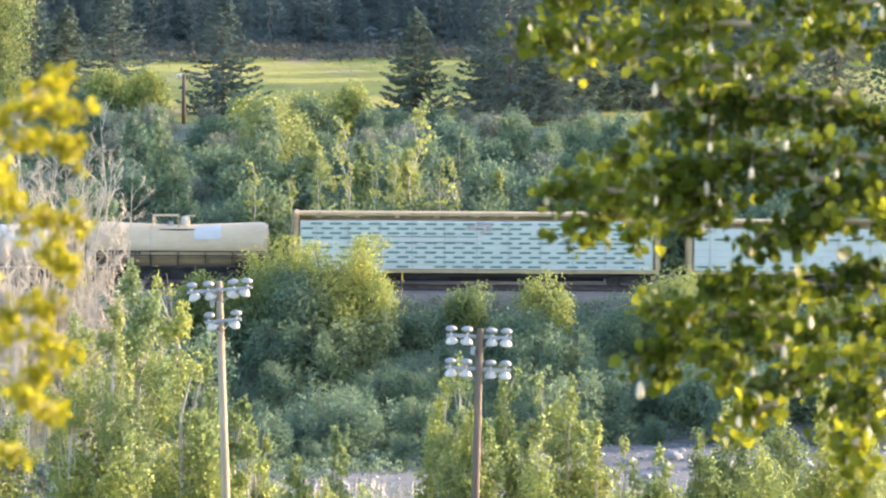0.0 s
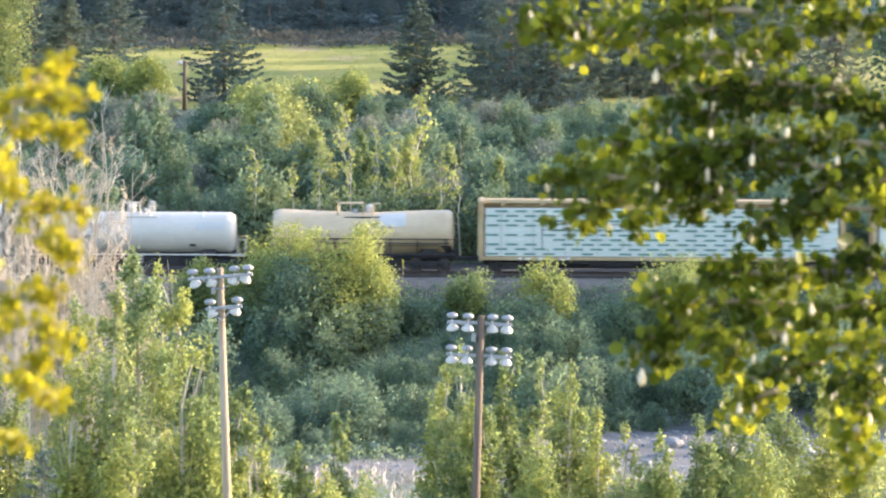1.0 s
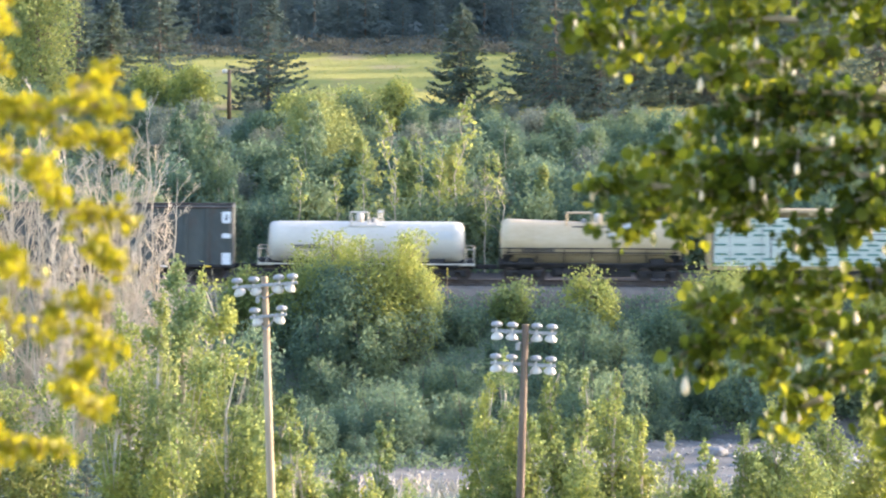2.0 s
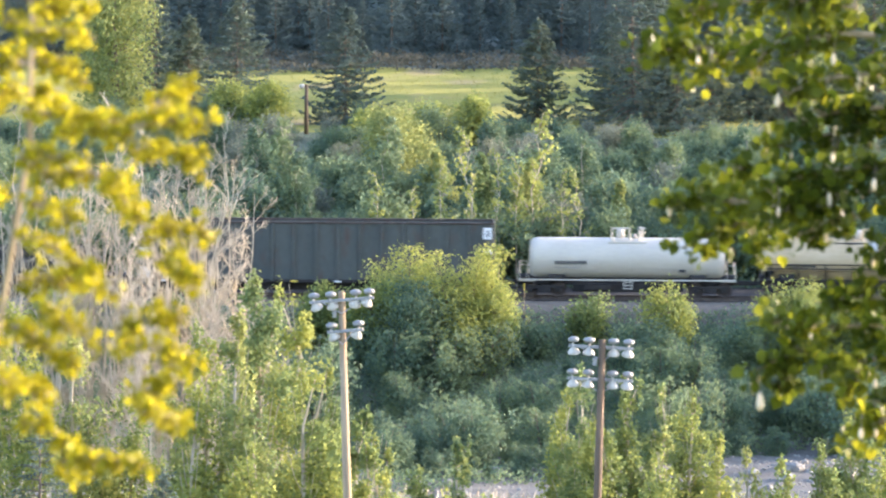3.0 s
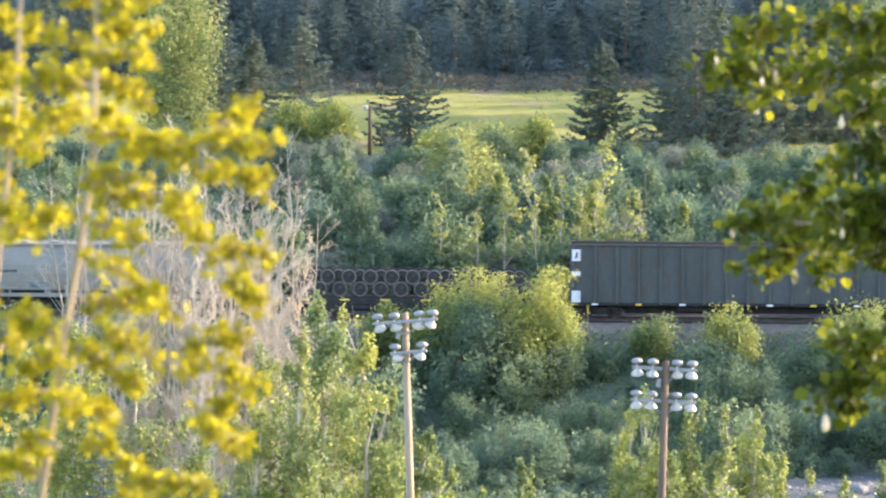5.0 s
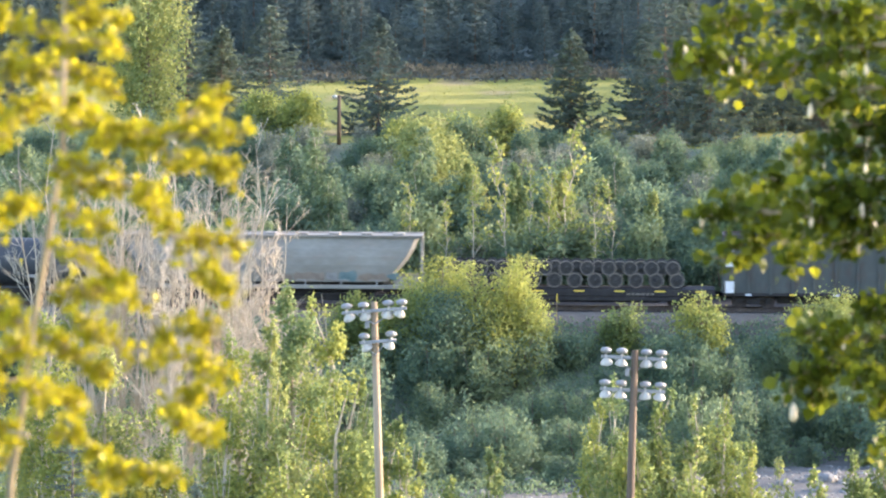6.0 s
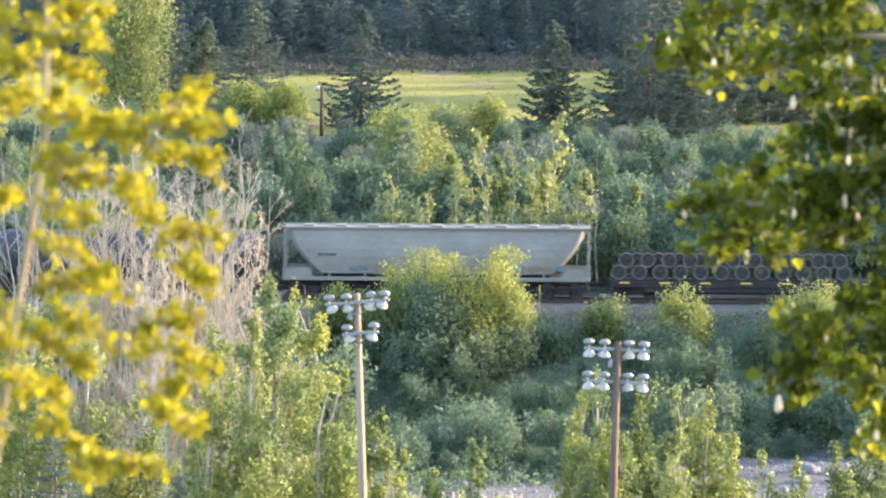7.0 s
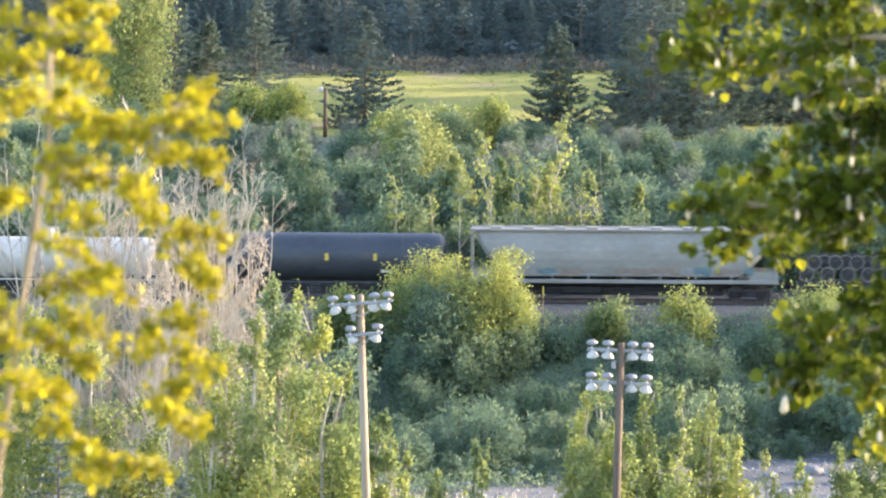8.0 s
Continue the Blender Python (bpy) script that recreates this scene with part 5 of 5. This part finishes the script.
def wheel_flatcar(x0, x1, wx0, wx1):
    """A low flat car laden with loose wheelsets: a lower row upright in cradles and a closer row on top."""
    root, h = car_root("wheel_flatcar", x0, x1, "low black flat car laden with rows of rusty wheelsets")
    mid = (x0 + x1) / 2
    bm = bmesh.new()
    box(bm, -h, h, -1.4, 1.4, 0.78, 1.22, 0.03)
    box(bm, -h * 0.75, h * 0.75, -1.36, 1.36, 0.45, 0.80, 0.06)
    part("deck", bm, UNDER, root)
    for k in range(7):
        bm = bmesh.new()
        x = -h + 0.9 + (2 * h - 1.8) * k / 6
        box(bm, x - 0.32, x + 0.32, -1.412, -1.402, 1.04, 1.14)
        part("reflector", bm, MARK_YELLOW, root, "yellow reflector strip")
    bars(root, h * 0.35, -1.408, 0.84, 1.8, 0.14, 6, RIM_TAN, "grey unreadable lettering")
    n = 12
    a, b = wx0 - mid, wx1 - mid
    bm = bmesh.new()
    wheelset(bm)
    me = bpy.data.meshes.new("loose_wheelset")
    bm.to_mesh(me)
    bm.free()
    me.materials.append(WHEEL_FACE)
    rims = []
    for s in (-1, 1):
        bm = bmesh.new()
        ring = [[bm.verts.new((r * math.cos(t), s * y, r * math.sin(t))) for t in (2 * math.pi * k / 22 for k in range(22))]
                for y, r in ((0.72, WHEEL_R + 0.006), (0.852, WHEEL_R + 0.006), (0.852, WHEEL_R - 0.06), (0.80, WHEEL_R - 0.075))]
        for q, u in zip(ring, ring[1:]):
            for k in range(22):
                bm.faces.new((q[k], q[(k + 1) % 22], u[(k + 1) % 22], u[k]))
        rim = bpy.data.meshes.new("rim")
        bm.to_mesh(rim)
        bm.free()
        rim.materials.append(RIM_TAN)
        rims.append(rim)

    def add_rim(o):
        for rim in rims:
            q = new("rim", rim)
            q.parent = o
            q["label"] = "tan wheel rim"

    for k in range(n):
        o = new("loose_wheelset", me)
        add_rim(o)
        o.parent = root
        o.location = (a + (b - a) * k / (n - 1), -0.42, 1.24 + 0.5)
        o["label"] = "loose dark wheelset with tan rims"
    for k in range(2 * n - 3):
        o = new("loose_wheelset", me)
        add_rim(o)
        o.parent = root
        o.location = (a + 0.45 + (b - a - 0.7) * k / (2 * n - 4), -0.40 + (0.24 if k % 2 else 0.0), 1.24 + 1.25)
        o["label"] = "loose dark wheelset with tan rims"
    for s in (-1, 1):
        bm = bmesh.new()
        box(bm, a - 0.6, b + 0.6, s * 0.77 - 0.06, s * 0.77 + 0.06, 1.22, 1.27)
        part("cradle_rail", bm, UNDER, root)
    for s in (-1, 1):
        truck(root, s * (h - 1.6))
    couplers(root, h)


def hopper(x0, x1, top):
    """A covered hopper: curved flanks that slope in at the ends, roof hatches, sill, end posts and outlet gates."""
    root, h = car_root("covered_hopper", x0, x1, "pale grey covered hopper car with grimy lower sides")
    bm = bmesh.new()
    zs = [1.55, 1.75, 2.1, 2.6, 3.1, 3.6, 4.1, top - 0.16]
    rings = []
    for z in zs:
        f = (z - zs[0]) / (zs[-1] - zs[0])
        L = h - 0.35 - 1.9 * (1 - f) ** 1.6
        w = 1.36 + 0.24 * math.sin(math.pi * min(1, f * 0.9 + 0.12))
        c = 0.25
        rings.append([bm.verts.new(p) for p in ((-L, -w + c, z), (-L + c, -w, z), (L - c, -w, z), (L, -w + c, z), (L, w - c, z), (L - c, w, z), (-L + c, w, z), (-L, w - c, z))])
    for q, s in zip(rings, rings[1:]):
        for k in range(8):
            bm.faces.new((q[k], q[(k + 1) % 8], s[(k + 1) % 8], s[k]))
    bm.faces.new(rings[0][::-1])
    bm.faces.new(rings[-1])
    part("body", bm, HOPPER_GREY, root)
    bm = bmesh.new()
    box(bm, -h + 0.05, h - 0.05, -1.5, 1.5, top - 0.18, top - 0.08, 0.02)
    part("roof", bm, HOPPER_GREY, root)
    for k in range(9):
        bm = bmesh.new()
        x = -h + 1.6 + (2 * h - 3.2) * k / 8
        box(bm, x - 0.35, x + 0.35, -0.45, 0.45, top - 0.08, top + 0.04, 0.03)
        part("hatch", bm, HOPPER_GREY, root)
    for s in (-1, 1):
        bm = bmesh.new()
        box(bm, -h + 0.02, h - 0.02, s * 1.35 - 0.2, s * 1.35 + 0.2, top - 0.06, top - 0.02)
        part("running_board", bm, HOPPER_GREY, root, "grey grating walkway")
        bm = bmesh.new()
        box(bm, -h, h, s * 1.44 - 0.07, s * 1.44 + 0.07, 1.12, 1.36, 0.02)
        part("side_sill", bm, HOPPER_GREY, root)
        for e in (-1, 1):
            bm = bmesh.new()
            box(bm, e * (h - 0.14) - 0.07, e * (h - 0.14) + 0.07, s * 1.42 - 0.07, s * 1.42 + 0.07, 1.2, top - 0.15, 0.015)
            part("end_post", bm, HOPPER_GREY, root)
        for e in (-1, 1):
            bm = bmesh.new()
            box(bm, e * (h - 0.9) - 0.9, e * (h - 0.9) + 0.9, s * 1.40 - 0.03, s * 1.40 + 0.03, 1.36, 1.9)
            part("end_gusset", bm, HOPPER_GREY, root)
    for k in range(7):
        bm = bmesh.new()
        x = -h + 2.9 + (2 * h - 5.8) * k / 6
        box(bm, x - 0.55, x + 0.55, -1.50, -1.38, 1.62, 1.72, 0.03)
        box(bm, x - 0.05, x + 0.05, -1.47, -1.36, 1.3, 1.66)
        part("side_bracket", bm, LAMP_CAP, root)
    for k in range(4):
        bm = bmesh.new()
        x = -h + 3.9 + (2 * h - 7.8) * k / 3
        r0 = [bm.verts.new((x + a * 1.5, b * 1.2, 1.56)) for a, b in ((-1, -1), (1, -1), (1, 1), (-1, 1))]
        r1 = [bm.verts.new((x + a * 0.4, b * 0.5, 0.55)) for a, b in ((-1, -1), (1, -1), (1, 1), (-1, 1))]
        for i in range(4):
            bm.faces.new((r0[i], r1[i], r1[(i + 1) % 4], r0[(i + 1) % 4]))
        bm.faces.new(r1)
        bm.faces.new(r0[::-1])
        part("outlet", bm, UNDER, root)
    bm = bmesh.new()
    box(bm, -h + 0.3, h - 0.3, -0.35, 0.35, 0.8, 1.15, 0.03)
    box(bm, -h * 0.5, h * 0.5, -1.36, -1.32, 0.80, 0.84)
    part("underframe", bm, UNDER, root)
    # spray-painted band low on the flank
    rng = random.Random(12)
    for x0, x1, z0, z1, paint in ((-0.6, 1.4, 1.62, 2.05, PAINT_ORANGE), (1.5, 3.4, 1.62, 2.12, PAINT_ORANGE), (3.5, 4.2, 1.66, 2.18, LAMP_CAP), (4.3, 5.4, 1.62, 2.2, PAINT_TEAL), (5.5, 7.2, 1.62, 2.05, PAINT_ORANGE), (7.3, 8.0, 1.7, 2.1, PAINT_TEAL),
                                  (-5.4, -4.2, 1.65, 2.02, PAINT_TEAL), (-4.0, -2.4, 1.62, 1.95, PAINT_ORANGE)):
        bm = bmesh.new()
        rows = []
        for k in range(4):
            z = z0 + (z1 - z0) * k / 3
            f = (z - zs[0]) / (zs[-1] - zs[0])
            w = 1.36 + 0.24 * math.sin(math.pi * min(1, f * 0.9 + 0.12)) + 0.014
            cut = 0.12 * (k in (0, 3))
            rows.append([bm.verts.new((x, -w, z + 0.06 * math.sin(7 * x + k))) for x in np.linspace(x0 + cut, x1 - cut, 8)])
        for a, b in zip(rows, rows[1:]):
            for i in range(7):
                bm.faces.new((a[i], a[i + 1], b[i + 1], b[i]))
        part("spray_paint", bm, paint, root, "faded spray-painted shape")
    bars(root, -h + 2.2, -1.61, 2.65, 1.2, 0.16, 7, MARK_DARK, "dark unreadable lettering")
    for s in (-1, 1):
        truck(root, s * (h - 1.8))
    couplers(root, h)


lumber_car(15.30, 37.86, "ochre centre-beam flat car loaded with plain white wrapped lumber", 6, 11.04 - RAIL_Z, 4, (0, 4))
lumber_car(-9.05, 13.55, "ochre centre-beam flat car loaded with white wrapped lumber", 10, 11.42 - RAIL_Z, 9)
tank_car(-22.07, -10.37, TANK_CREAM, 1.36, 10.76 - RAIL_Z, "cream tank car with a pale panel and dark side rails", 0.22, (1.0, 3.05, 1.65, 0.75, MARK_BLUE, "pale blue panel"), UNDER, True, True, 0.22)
bars(CARS[-1][0], -4.5, -1.325, 10.76 - RAIL_Z - 1.95, 2.25, 0.19, 11, MARK_DARK, "dark unreadable lettering")
root, L, zc = tank_car(-36.98, -23.33, TANK_WHITE, 1.28, 10.52 - RAIL_Z, "white tank car with a top dome and railings", 0.0, (3.6, 2.62, 1.75, 0.5, MARK_BLUE, "pale grey panel"))
bars(root, -L + 1.6, -1.295, 2.08, 2.0, 0.22, 10, MARK_DARK, "dark unreadable lettering")
bars(root, -L + 1.6, -1.265, 1.84, 1.6, 0.08, 9, LAMP_CAP, "grey unreadable lettering")
bm = bmesh.new()
box(bm, 3.2, 3.6, -1.15, -1.0, 1.6, 1.78)
part("placard", bm, MARK_DARK, root, "dark placard")
gondola(-60.45, -38.38, 11.49 - RAIL_Z)
wheel_flatcar(-77.74, -60.91, -77.18, -63.28)
hopper(-98.00, -78.93, 11.32 - RAIL_Z)
root, L, zc = tank_car(-116.05, -99.18, TANK_BLACK, 1.5, 10.90 - RAIL_Z, "black tank car with small yellow marks", 0.0, None, TANK_BLACK, False, False, 0.3)
for x, z, w, hh, m, lab in ((6.0, 2.05, 1.0, 0.45, RIM_TAN, "dull grey panel"), (4.1, 1.68, 0.7, 0.18, LAMP_CAP, "small pale panel")):
    bm = bmesh.new()
    box(bm, x, x + w, -1.56, -1.40, z, z + hh, 0.004)
    part("panel", bm, m, root, lab)
for x in (0.75, 3.75):
    bm = bmesh.new()
    box(bm, x - 0.09, x + 0.09, -1.54, -1.50, zc - 0.1, zc + 0.32)
    part("yellow_mark", bm, MARK_YELLOW, root, "small yellow mark")
tank_car(-130.55, -116.79, TANK_WHITE, 1.28, 10.52 - RAIL_Z, "white tank car with a top dome and railings")


def motions():
    # one large seed pod swings a little in the air
    p = SWAY_POD.location.copy()
    walk(SWAY_POD, [(t, pose(p.x + dx, p.y, p.z, 0, 240 * dx, 0)) for t, dx in ((0.0, 0.0), (1.2, 0.004), (2.5, -0.008), (3.0, -0.014), (3.5, -0.002), (4.5, 0.0), (5.2, -0.006), (6.5, -0.010), (7.0, 0.004), (7.5, 0.017), (8.0, 0.018))])
    for root, x in CARS:
        walk(root, [(t, pose(x + SPEED * t, TRACK_Y, RAIL_Z)) for t in (0.0, 2.0, 4.0, 6.0, 8.0)])
    rate = math.degrees(SPEED / WHEEL_R)
    for w, wx in WHEELS:
        walk(w, [(k / 20, pose(wx, 0, 0, 0, rate * k / 20, 0)) for k in range(161)])


motions()
